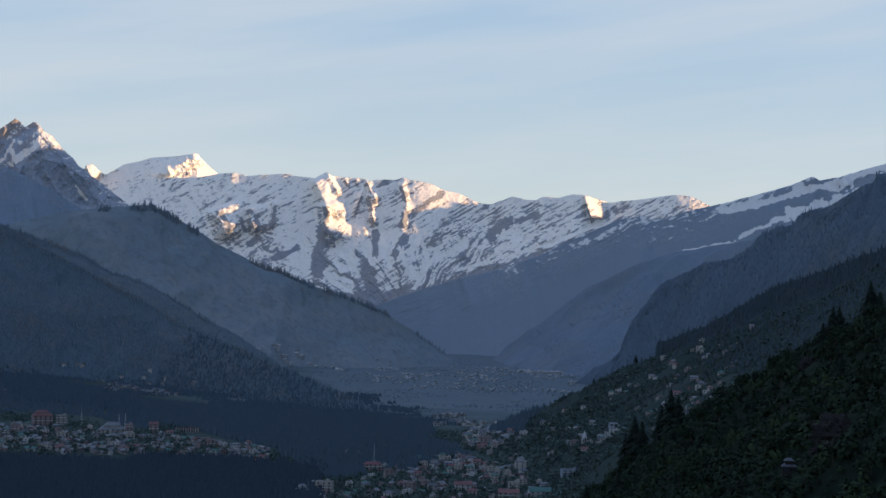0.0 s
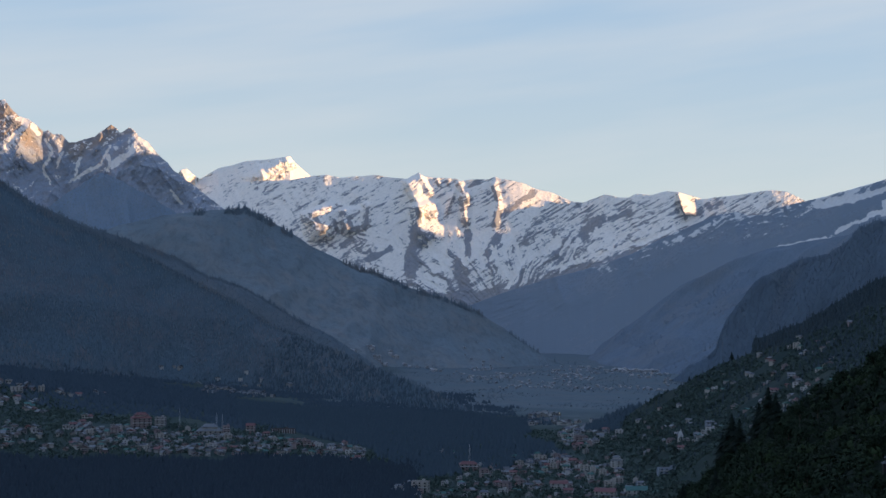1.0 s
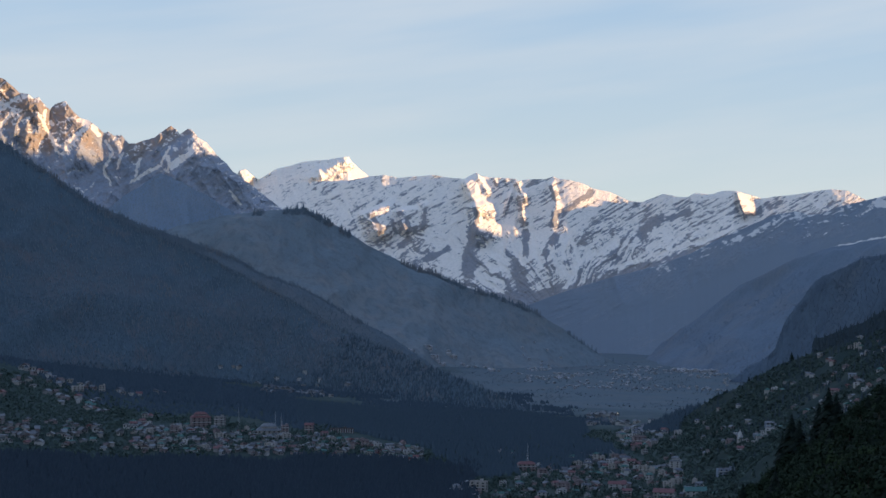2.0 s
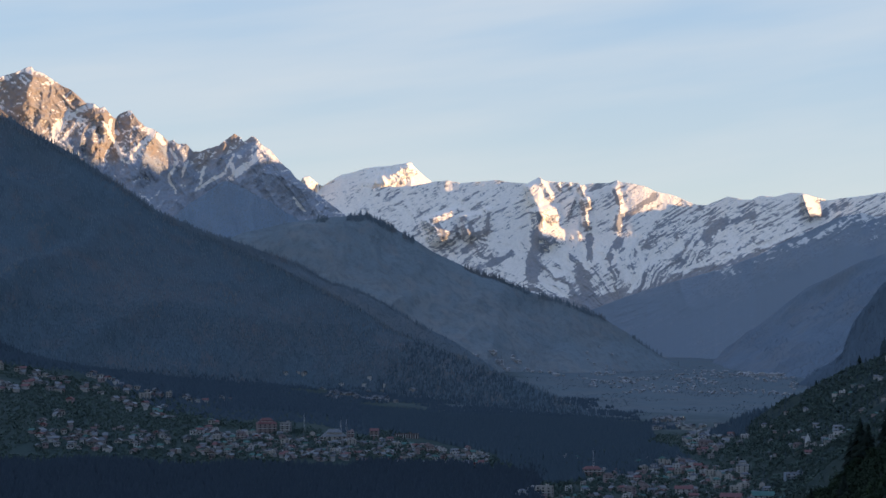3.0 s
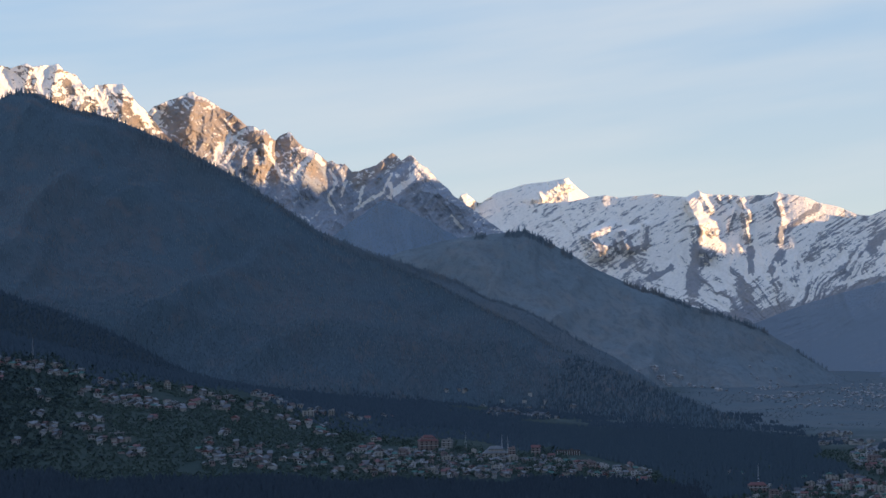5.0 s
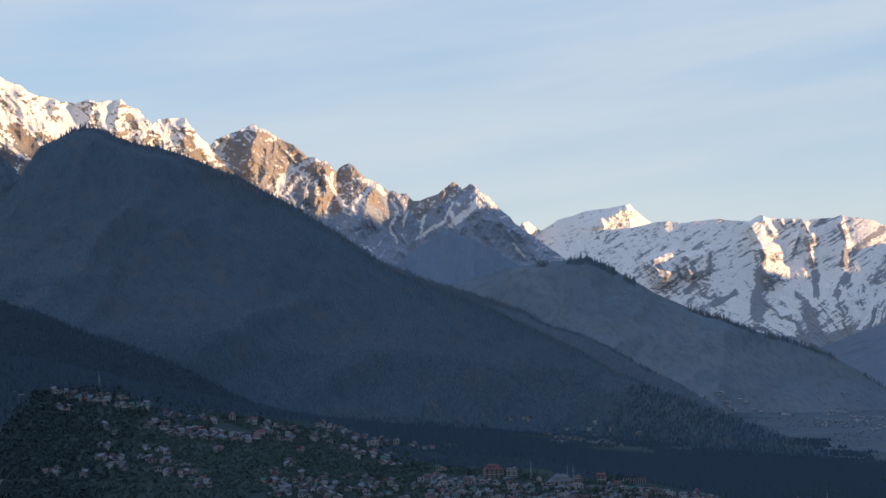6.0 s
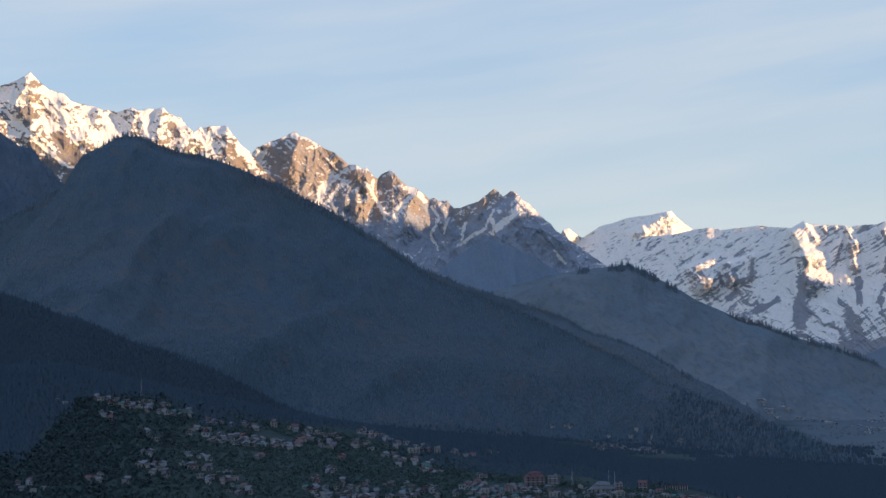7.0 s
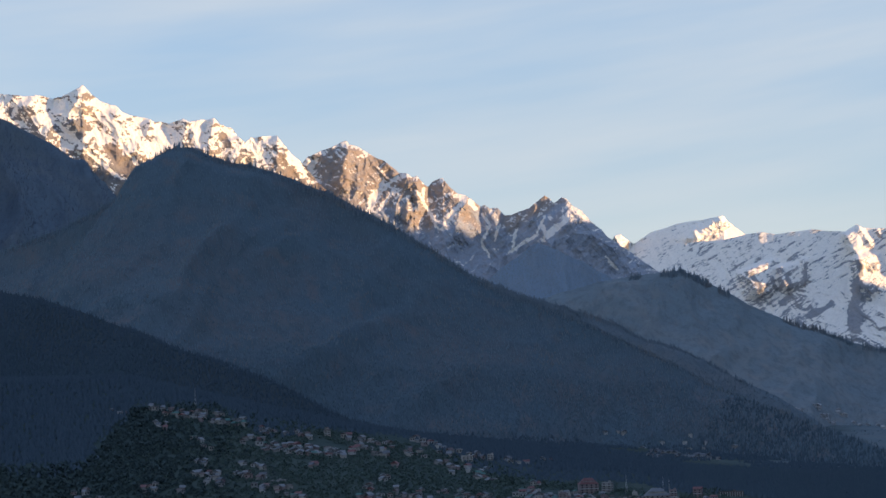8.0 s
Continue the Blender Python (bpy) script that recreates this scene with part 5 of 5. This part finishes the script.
def hill_spot(x, y, z, v):
    a, r = np.degrees(np.arctan2(x, y)), np.hypot(x, y)
    return ((a > 6.3) & (a < 10.6) & (r > 1180) & (v > 0.05) | (a > 3.6) & (a < 6.5) & (r > 1330) & (v > 0.3)) & (fbm(x / 45.0, y / 45.0, 3, 201) > -0.1)


H6 = scatter(P_H6, 3000, hill_spot, rng)


# ---------------------------------------------------------------- far hamlets, too small to tell apart
def hamlet(name, places, label, lo=6.0, hi=11.0, rosy=False, bright=False):
    mats = [M_WHITE, M_CREAM, M_GREYW, M_PINK if rosy else M_WHITE, M_R_TIN, M_R_GREY, M_R_BROWN if rosy else M_R_GREY, M_R_GREEN if rosy else M_R_GREY, M_R_RED if rosy else M_R_TIN]
    if bright:
        mats = [M_SHED] * 6 + [M_WHITE, M_SHED, M_CREAM]
    bm = bmesh.new()
    r2 = random.Random(len(places))
    for x, y, z in places:
        w, d, h = r2.uniform(lo, hi), r2.uniform(lo, hi) * 0.75, r2.choice((0.4, 0.6, 0.6, 0.85)) * lo
        m = pose(x, y, z, 0, 0, r2.uniform(0, 180))
        n0 = len(bm.faces)
        start = len(bm.verts)
        box(bm, -w / 2, -d / 2, -3, w / 2, d / 2, h)
        bm.verts.ensure_lookup_table()
        bm.faces.ensure_lookup_table()
        wall = r2.randrange(4)
        for f in bm.faces[n0:]:
            f.material_index = wall
        n1 = len(bm.faces)
        prism(bm, [(-w / 2 - 0.6, h - 0.1), (w / 2 + 0.6, h - 0.1), (0, h + w * r2.choice((0.08, 0.25, 0.3)))], -d / 2 - 0.6, d / 2 + 0.6)
        bm.verts.ensure_lookup_table()
        bm.faces.ensure_lookup_table()
        roof = 4 + r2.choice((0, 0, 0, 1, 1, 2, 3, 4))
        for f in bm.faces[n1:]:
            f.material_index = roof
        n2 = len(bm.faces)
        for s in (-0.25, 0.25):
            box(bm, s * w - 0.6, -d / 2 - 0.05, h * 0.35, s * w + 0.6, -d / 2 + 0.02, h * 0.75)
            box(bm, w / 2 - 0.02, s * d - 0.5, h * 0.35, w / 2 + 0.05, s * d + 0.5, h * 0.75)
        bm.verts.ensure_lookup_table()
        bm.faces.ensure_lookup_table()
        for f in bm.faces[n2:]:
            f.material_index = 9
        bmesh.ops.transform(bm, matrix=m, verts=bm.verts[start:])
    me = bpy.data.meshes.new(name)
    bm.to_mesh(me)
    bm.free()
    for m in mats + [M_PANE]:
        me.materials.append(m)
    return tagged(new(name, me), label, "houses", kind="stuff")


def spread(count, a0, a1, r0, r1, seed, test=None):
    r2 = random.Random(seed)
    spot = area(a0, a1, r0, r1, test)
    out = []
    for _ in range(count):
        x, y = spot(r2)
        out.append((x, y, surf(x, y)))
    return out


hamlet("distant_houses", spread(45, 0.9, 2.4, 1500, 1760, 21), "small pale houses along the river road", 4, 8)
hamlet("distant_houses", spread(320, -2.8, 4.6, 2450, 3200, 23, lambda a, r: vnoise(a * 1.1, r / 120.0, 31) > 0.48), "far pale houses crowded on the valley floor", 2.6, 5.4, bright=True)
hamlet("distant_houses", spread(34, -0.2, 0.9, 1700, 1850, 24), "small houses by the road bend", 4, 7)
RC = spread(14, -5.8, -4.96, 2950, 2975, 61) + spread(9, -5.0, -4.4, 3000, 3020, 62) + spread(5, -4.3, -3.6, 2975, 3005, 63) + spread(3, -6.3, -5.9, 2912, 2930, 64) + spread(4, -3.7, -3.1, 2860, 2930, 65)
hamlet("distant_houses", RC, "far hamlet on the foot of the blue-grey ridge", 4.5, 8, bright=True)
hamlet("distant_houses", spread(60, -21.0, -14.2, 1395, 1470, 33), "small roofs crowded along the lower village", 3.5, 6, True)
hamlet("distant_houses", spread(34, 2.4, 4.2, 3020, 3060, 38), "row of pale sheds far up the valley", 5, 9, bright=True)
hamlet("distant_houses", [tuple(q) for q in H6[60:130].tolist()], "small roofs scattered on the green hillside", 3.5, 6, True)
DF = scatter(P_MD, 6000, lambda x, y, z, v: (v > 0.6) & (x > -460) & (x < -290) & (z > 25) & (z < 60) & (fbm(x / 50.0, z / 10.0, 3, 207) > 0.15), rng)
hamlet("distant_houses", DF[:14].tolist() + spread(46, -11.2, -8.8, 1930, 2040, 41), "small hamlet on the foot of the dark mountain", 4, 7)
hamlet("distant_houses", spread(330, -15.5, -5.8, 1400, 1492, 29, lambda a, r: r < 1490 - max(0, a + 11) * 8), "crowded small roofs in the old town", 3.2, 5.6, True)
hamlet("distant_houses", spread(190, -4, 4, 1150, 1450, 30, lambda a, r: -4.4 + (r - 1150) * 0.0135 < a < 4.2 - (r - 1150) * 0.005), "crowded small roofs in the valley town", 3.0, 5.4, True)


hamlet("distant_houses", [(x, y, surf(x, y)) for x, y in SURPLUS], "small houses and roofs crowded in the upper villages", 4.2, 7.5, True)


# ---------------------------------------------------------------- round trees
def round_trees(name, places, sizes, mat, label, leaves=22):
    """Leafy trees and bushes as one mesh: each is a ragged dome of leaf sprays, every spray a bent pair of triangles."""
    n = len(places)
    d = rng.normal(0, 1, (n, leaves, 3))
    d /= np.linalg.norm(d, axis=2)[:, :, None]
    d[:, :, 2] = np.abs(d[:, :, 2]) * 1.1 - 0.15
    lob = 0.75 + 0.35 * np.sin(3 * np.arctan2(d[:, :, 1], d[:, :, 0]) + rng.random((n, 1)) * 6.28)
    c = d * (0.28 + 0.2 * rng.random((n, leaves, 1))) * lob[:, :, None] * [1.0, 1.0, 1.25] + [0, 0, 0.32]
    u = np.cross(d, rng.normal(0, 1, (n, leaves, 3)))
    u /= np.linalg.norm(u, axis=2)[:, :, None] + 1e-6
    w = np.cross(d, u)
    s = (0.09 + 0.10 * rng.random((n, leaves, 1))) * (22.0 / leaves) ** 0.72
    q = np.stack([c - u * s, c - w * s * 0.8 - d * s * 0.3, c + u * s, c + w * s * 0.8 - d * s * 0.3], 2)
    V = places[:, None, None] + q * sizes[:, None, None, None] - [0, 0, 0.3]
    F = np.arange(n * leaves)[:, None, None] * 4 + np.array([(0, 1, 2), (0, 2, 3)])[None]
    return tagged(new(name, mesh_from(name, V.reshape(-1, 3), F.reshape(-1, 3), mat)), label, "trees", kind="stuff")


def on_land(count, a0, a1, r0, r1, keep):
    a = a0 + (a1 - a0) * rng.random(count)
    r = np.sqrt(r0 ** 2 + (r1 ** 2 - r0 ** 2) * rng.random(count))
    x, y = r * np.sin(np.radians(a)), r * np.cos(np.radians(a))
    ok = keep(a, r, x, y)
    return np.array([(i, j, surf(i, j)) for i, j in zip(x[ok], y[ok])])


p = on_land(21000, -34, -13, 1330, 1700, lambda a, r, x, y: ((fbm(x / 60.0, y / 60.0, 3, 401) > -0.5) | (a < -26)) & (r < np.interp(a, [-34, -30, -28.5, -26, -20, -17, -14], [1425, 1465, 1630, 1685, 1675, 1650, 1555])))
west = np.degrees(np.arctan2(p[:, 0], p[:, 1])) < -26.8 + 1.5 * rng.normal(0, 1, len(p))
round_trees("orchard_trees", p[~west], 1.6 + 2.4 * rng.random((~west).sum()) ** 1.5, M_ORCHARD, "dark green orchard and garden trees among the houses", 8)
round_trees("walnut_trees", p[west], 3.2 + 3.4 * rng.random(west.sum()) ** 1.5, M_WALNUT, "dense dark walnut trees above the village", 12)
p = on_land(1800, -14, -4, 1395, 1560, lambda a, r, x, y: fbm(x / 40.0, y / 40.0, 3, 403) > 0.0)
round_trees("garden_trees", p, 3.0 + 3.0 * rng.random(len(p)), M_ORCHARD, "garden trees between the town houses")
p = on_land(6500, -6, 7, 1060, 1640, lambda a, r, x, y: fbm(x / 40.0, y / 40.0, 3, 405) > -0.8)
round_trees("garden_trees", p, 2.0 + 3.0 * rng.random(len(p)) ** 1.5, M_ORCHARD, "dark garden trees between the valley houses", 9)
p = on_land(1500, -5, 6.5, 1110, 1560, lambda a, r, x, y: fbm(x / 35.0, y / 35.0, 3, 406) > 0.0)
round_trees("garden_trees", p, 4.0 + 3.5 * rng.random(len(p)), M_HILLTREE, "tall dark trees standing among the valley houses", 26)
p = scatter(P_H6, 14000, lambda x, y, z, v: fbm(x / 40.0, y / 40.0, 3, 407) > -0.3, rng)
round_trees("hillside_trees", p, 1.8 + 3.0 * rng.random(len(p)) ** 1.5, M_HILLTREE, "dark green trees on the village hillside", 8)
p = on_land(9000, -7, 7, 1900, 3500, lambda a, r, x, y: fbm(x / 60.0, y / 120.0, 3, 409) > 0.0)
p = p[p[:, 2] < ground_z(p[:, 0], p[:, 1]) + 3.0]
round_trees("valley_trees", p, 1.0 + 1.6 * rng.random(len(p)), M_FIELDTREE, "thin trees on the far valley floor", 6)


# ---------------------------------------------------------------- near trees
def leafy_tree(seed, h, label):
    r2 = random.Random(seed)
    top = new("tree")
    tagged(top, label, "tree", "trees on the near slope")
    bm = bmesh.new()
    segs = [((0, 0, -1), 0.035 * h), ((0.02 * h, 0, 0.25 * h), 0.026 * h), ((0, 0.03 * h, 0.6 * h), 0.012 * h)]
    limbs = [segs]
    lobes = [(Vector((0, 0, 0.72 * h)), 0.24 * h)]
    for k in range(6):
        a, z0 = k * 1.05 + r2.uniform(0, 0.6), r2.uniform(0.25, 0.5) * h
        end = Vector((math.cos(a) * r2.uniform(0.16, 0.3) * h, math.sin(a) * r2.uniform(0.16, 0.3) * h, z0 + r2.uniform(0.12, 0.32) * h))
        limbs.append([((0, 0, z0), 0.014 * h), (tuple(end), 0.005 * h)])
        lobes.append((end, r2.uniform(0.13, 0.2) * h))
    for line in limbs:
        rings = []
        for (c, r) in line:
            rings.append([bm.verts.new((c[0] + r * math.cos(i * 1.257), c[1] + r * math.sin(i * 1.257), c[2])) for i in range(5)])
        for a, b in zip(rings, rings[1:]):
            for i in range(5):
                bm.faces.new((a[i], a[(i + 1) % 5], b[(i + 1) % 5], b[i]))
    part("trunk", bm, M_BARK, top)
    bm = bmesh.new()
    for c, r in lobes:
        for _ in range(34):
            d = Vector((r2.gauss(0, 1), r2.gauss(0, 1), r2.gauss(0, 0.8))).normalized() * r * r2.uniform(0.55, 1.1)
            o, s = c + d, r * r2.uniform(0.22, 0.4)
            m = Euler((r2.uniform(0, 6), r2.uniform(0, 6), r2.uniform(0, 6))).to_matrix()
            v = [bm.verts.new(o + m @ Vector(q) * s) for q in ((1, 0.1, 0), (0.1, 0.9, 0.25), (-0.9, 0.2, -0.1), (-0.1, -1, 0.2), (0, 0, 0.5))]
            for f in ((0, 1, 4), (1, 2, 4), (2, 3, 4), (3, 0, 4)):
                bm.faces.new([v[i] for i in f])
    part("crown", bm, M_LEAF, top)
    return top


def deodar(seed, h, label):
    r2 = random.Random(seed)
    top = new("conifer")
    tagged(top, label, "tree", "trees on the near slope")
    bm = bmesh.new()
    bmesh.ops.create_cone(bm, cap_ends=True, segments=7, radius1=0.022 * h, radius2=0.003 * h, depth=h, matrix=Matrix.Translation((0, 0, h / 2 - 0.5)))
    part("trunk", bm, M_BARK, top)
    bm = bmesh.new()
    tiers = 17
    for k in range(tiers):
        z = h * (0.1 + 0.88 * k / tiers)
        reach = h * 0.34 * (1 - k / tiers) ** 0.8 + 0.02 * h
        for i in range(8):
            a = i * 0.785 + k * 0.5 + r2.uniform(-0.25, 0.25)
            L = reach * r2.uniform(0.65, 1.15)
            ca, sa = math.cos(a), math.sin(a)
            wd = L * 0.32
            tipz = z - L * r2.uniform(0.15, 0.45)
            v = [bm.verts.new(q) for q in ((0, 0, z + 0.06 * h), (ca * L * 0.6 - sa * wd, sa * L * 0.6 + ca * wd, z - L * 0.12), (ca * L, sa * L, tipz), (ca * L * 0.6 + sa * wd, sa * L * 0.6 - ca * wd, z - L * 0.12), (ca * L * 0.55, sa * L * 0.55, z + L * 0.05))]
            for f in ((0, 1, 4), (1, 2, 4), (2, 3, 4), (3, 0, 4)):
                bm.faces.new([v[j] for j in f])
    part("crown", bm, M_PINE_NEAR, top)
    return top


LEAFY = [leafy_tree(s, 8.0, lab) for s, lab in ((1, "dark green leafy tree on the near slope"), (2, "broad leafy tree in deep shade"), (3, "rounded dark green tree among bushes"), (4, "loose-crowned green tree on the hillside"))]
DEODARS = [deodar(s, 14.0, lab) for s, lab in ((5, "tall dark deodar on the near slope"), (6, "slender dark conifer above the bushes"), (7, "old dark conifer with drooping boughs"))]
first = set()


def put_tree(kind, x, y, z, scale, turn):
    m = pose(x, y, z, 0, 0, turn)
    ob = kind if kind.name not in first else copy_thing(kind, m)
    first.add(kind.name)
    ob.matrix_basis = m @ Matrix.Diagonal((scale, scale, scale, 1))


def open_plot(x, y, z, v):
    """Bare ground round the hut and the rock faces, and on the slope below them."""
    ok = (y > 330) & (v < 0.97)
    for cx, cy, rad in ((97.0, 468.0, 3.5), (110.0, 466.0, 5.5), (150.0, 686.0, 4.0)):
        n = math.hypot(cx, cy)
        along, side = (x * cx + y * cy) / n - n, (x * cy - y * cx) / n
        ok = ok & ~((np.abs(side) < rad) & (along < rad) & (along > -9.0))
    return ok


r3 = random.Random(12)
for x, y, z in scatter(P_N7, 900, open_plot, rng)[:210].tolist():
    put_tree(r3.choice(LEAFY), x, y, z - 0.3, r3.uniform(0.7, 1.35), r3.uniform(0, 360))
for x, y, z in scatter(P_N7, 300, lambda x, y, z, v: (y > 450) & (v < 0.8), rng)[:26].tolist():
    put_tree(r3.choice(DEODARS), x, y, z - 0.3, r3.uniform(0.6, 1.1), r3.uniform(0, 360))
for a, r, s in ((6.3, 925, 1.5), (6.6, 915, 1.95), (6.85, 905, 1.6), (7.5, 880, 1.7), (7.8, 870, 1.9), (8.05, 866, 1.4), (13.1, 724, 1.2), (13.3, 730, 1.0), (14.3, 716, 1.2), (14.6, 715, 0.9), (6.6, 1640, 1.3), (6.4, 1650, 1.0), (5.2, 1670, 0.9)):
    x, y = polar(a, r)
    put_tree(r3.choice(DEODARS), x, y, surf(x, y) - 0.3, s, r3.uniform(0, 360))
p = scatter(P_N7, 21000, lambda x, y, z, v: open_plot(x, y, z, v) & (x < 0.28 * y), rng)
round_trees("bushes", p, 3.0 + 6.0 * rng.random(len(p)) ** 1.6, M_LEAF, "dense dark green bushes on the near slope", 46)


# ---------------------------------------------------------------- masts
def mast(h, a, r, label, width=0.9):
    x, y = polar(a, r)
    top = new("mast")
    tagged(top, label, "mast")
    top.matrix_basis = pose(x, y, surf(x, y) - 0.5, 0, 0, -a)
    for i in range(3):
        c, s = math.cos(i * 2.094) * width, math.sin(i * 2.094) * width
        bm = bmesh.new()
        v0 = [bm.verts.new((c + dx, s + dy, 0)) for dx, dy in ((-.09, -.09), (.09, -.09), (.09, .09), (-.09, .09))]
        v1 = [bm.verts.new((c * 0.35 + dx, s * 0.35 + dy, h)) for dx, dy in ((-.06, -.06), (.06, -.06), (.06, .06), (-.06, .06))]
        for k in range(4):
            bm.faces.new((v0[k], v0[(k + 1) % 4], v1[(k + 1) % 4], v1[k]))
        part("leg", bm, M_STEEL, top)
    for k in range(1, int(h / 2)):
        z = k * 2.0
        f = 1 - 0.65 * z / h
        bm = bmesh.new()
        box(bm, -width * f, -0.05, z - 0.06, width * f, 0.05, z + 0.06)
        box(bm, -0.05, -width * f, z - 0.06, 0.05, width * f, z + 0.06)
        part("brace", bm, M_STEEL, top)
    bm = bmesh.new()
    bmesh.ops.create_cone(bm, cap_ends=True, segments=6, radius1=0.1, radius2=0.04, depth=3.0, matrix=Matrix.Translation((0, 0, h + 1.4)))
    part("antenna", bm, M_STEEL, top)


mast(17.0, -26.39, 1668, "tall pale lattice mast above the upper village")
mast(15.0, -11.98, 1515, "pale lattice mast behind the town")
mast(15.0, -10.75, 1506, "lattice mast behind the wide hall")
mast(13.0, -10.55, 1508, "lattice mast beside the wide hall")
mast(17.0, -2.2, 1392, "thin mast behind the red-roofed house")


# ---------------------------------------------------------------- hut and rock faces on the near slope
hut = house(8, 7, 2, "hip", M_STONE, M_HUTROOF, "x", tiers=1, balcony=False)
hut.matrix_basis = pose(97.0, 468.0, surf(97.0, 468.0) - 1.0, 0, 0, -6) @ Matrix.Diagonal((0.45, 0.45, 0.5, 1))
tagged(hut, "narrow timber hut with stacked tin roofs among bushes", "hut")


def rock_face(x, y, w, d, h, seed, label):
    """A craggy outcrop: a block cut into ledges and cracks."""
    bm = bmesh.new()
    bmesh.ops.create_icosphere(bm, subdivisions=4, radius=1.0)
    for v in bm.verts:
        n = v.co.normalized()
        q = Vector((n.x * 2.2 + seed, n.y * 2.2, n.z * 2.2))
        k = 1 + 0.35 * noise.noise(q) + 0.26 * noise.noise(q * 2.3) + 0.16 * noise.noise(q * 5.1)
        z = n.z * k
        z = round(z * 5) / 5 * 0.6 + z * 0.4
        v.co = Vector((n.x * k * w / 2, n.y * k * d / 2, z * h / 2)) + n * 0.25 * noise.noise(q * 9.0)
    me = bpy.data.meshes.new("rock_face")
    bm.to_mesh(me)
    bm.free()
    me.materials.append(M_STONE)
    ob = new("rock_face", me)
    ob.matrix_basis = pose(x, y, surf(x, y) - h * 0.12, 0, 0, -math.degrees(math.atan2(x, y)) + 15)
    tagged(ob, label, "rock")


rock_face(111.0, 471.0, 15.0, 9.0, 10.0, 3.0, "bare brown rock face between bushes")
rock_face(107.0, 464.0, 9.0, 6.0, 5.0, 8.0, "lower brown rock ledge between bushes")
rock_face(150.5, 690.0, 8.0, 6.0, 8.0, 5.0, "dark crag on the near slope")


# ---------------------------------------------------------------- temple and lamp
def temple(x, y):
    top = new("temple")
    tagged(top, "small white temple with a curved spire", "temple")
    top.matrix_basis = pose(x, y, surf(x, y) - 0.3, 0, 0, -8)
    bm = bmesh.new()
    box(bm, -2.5, -2.5, -2, 2.5, 2.5, 3.0)
    part("base", bm, M_CREAM, top)
    bm = bmesh.new()
    rings = []
    for k in range(9):
        f = k / 8
        r = 2.0 * (1 - f ** 1.8) + 0.25
        rings.append([bm.verts.new((r * math.cos(i * 0.785), r * math.sin(i * 0.785), 3.0 + 6.5 * f)) for i in range(8)])
    for a, b in zip(rings, rings[1:]):
        for i in range(8):
            bm.faces.new((a[i], a[(i + 1) % 8], b[(i + 1) % 8], b[i]))
    part("spire", bm, M_WHITE, top)
    bm = bmesh.new()
    bmesh.ops.create_uvsphere(bm, u_segments=8, v_segments=6, radius=0.4, matrix=Matrix.Translation((0, 0, 9.8)))
    part("finial", bm, M_WHITE, top)


temple(117.0, 1362.0)

m_lamp, nt_l, b_l = material("lit_lamp", 0.4)
b_l.inputs["Base Color"].default_value = (0.9, 0.8, 0.65, 1)
b_l.inputs["Emission Color"].default_value = (1.0, 0.78, 0.5, 1)
b_l.inputs["Emission Strength"].default_value = 2.6


def street_lamp(a, r):
    x, y = polar(a, r)
    top = new("street_lamp")
    tagged(top, "lit street lamp on a steel pole by the road", "lamp")
    top.matrix_basis = pose(x, y, surf(x, y), 0, 0, 0)
    bm = bmesh.new()
    bmesh.ops.create_cone(bm, cap_ends=True, segments=8, radius1=0.15, radius2=0.08, depth=8.0, matrix=Matrix.Translation((0, 0, 4.0)))
    box(bm, -0.06, -1.6, 7.9, 0.06, 0.0, 8.05)
    part("pole", bm, M_STEEL, top)
    bm = bmesh.new()
    bmesh.ops.create_uvsphere(bm, u_segments=10, v_segments=6, radius=0.3, matrix=Matrix.Translation((0, -1.8, 7.8)))
    part("lamp_head", bm, m_lamp, top, "glowing warm lamp head")


street_lamp(0.84, 1775)
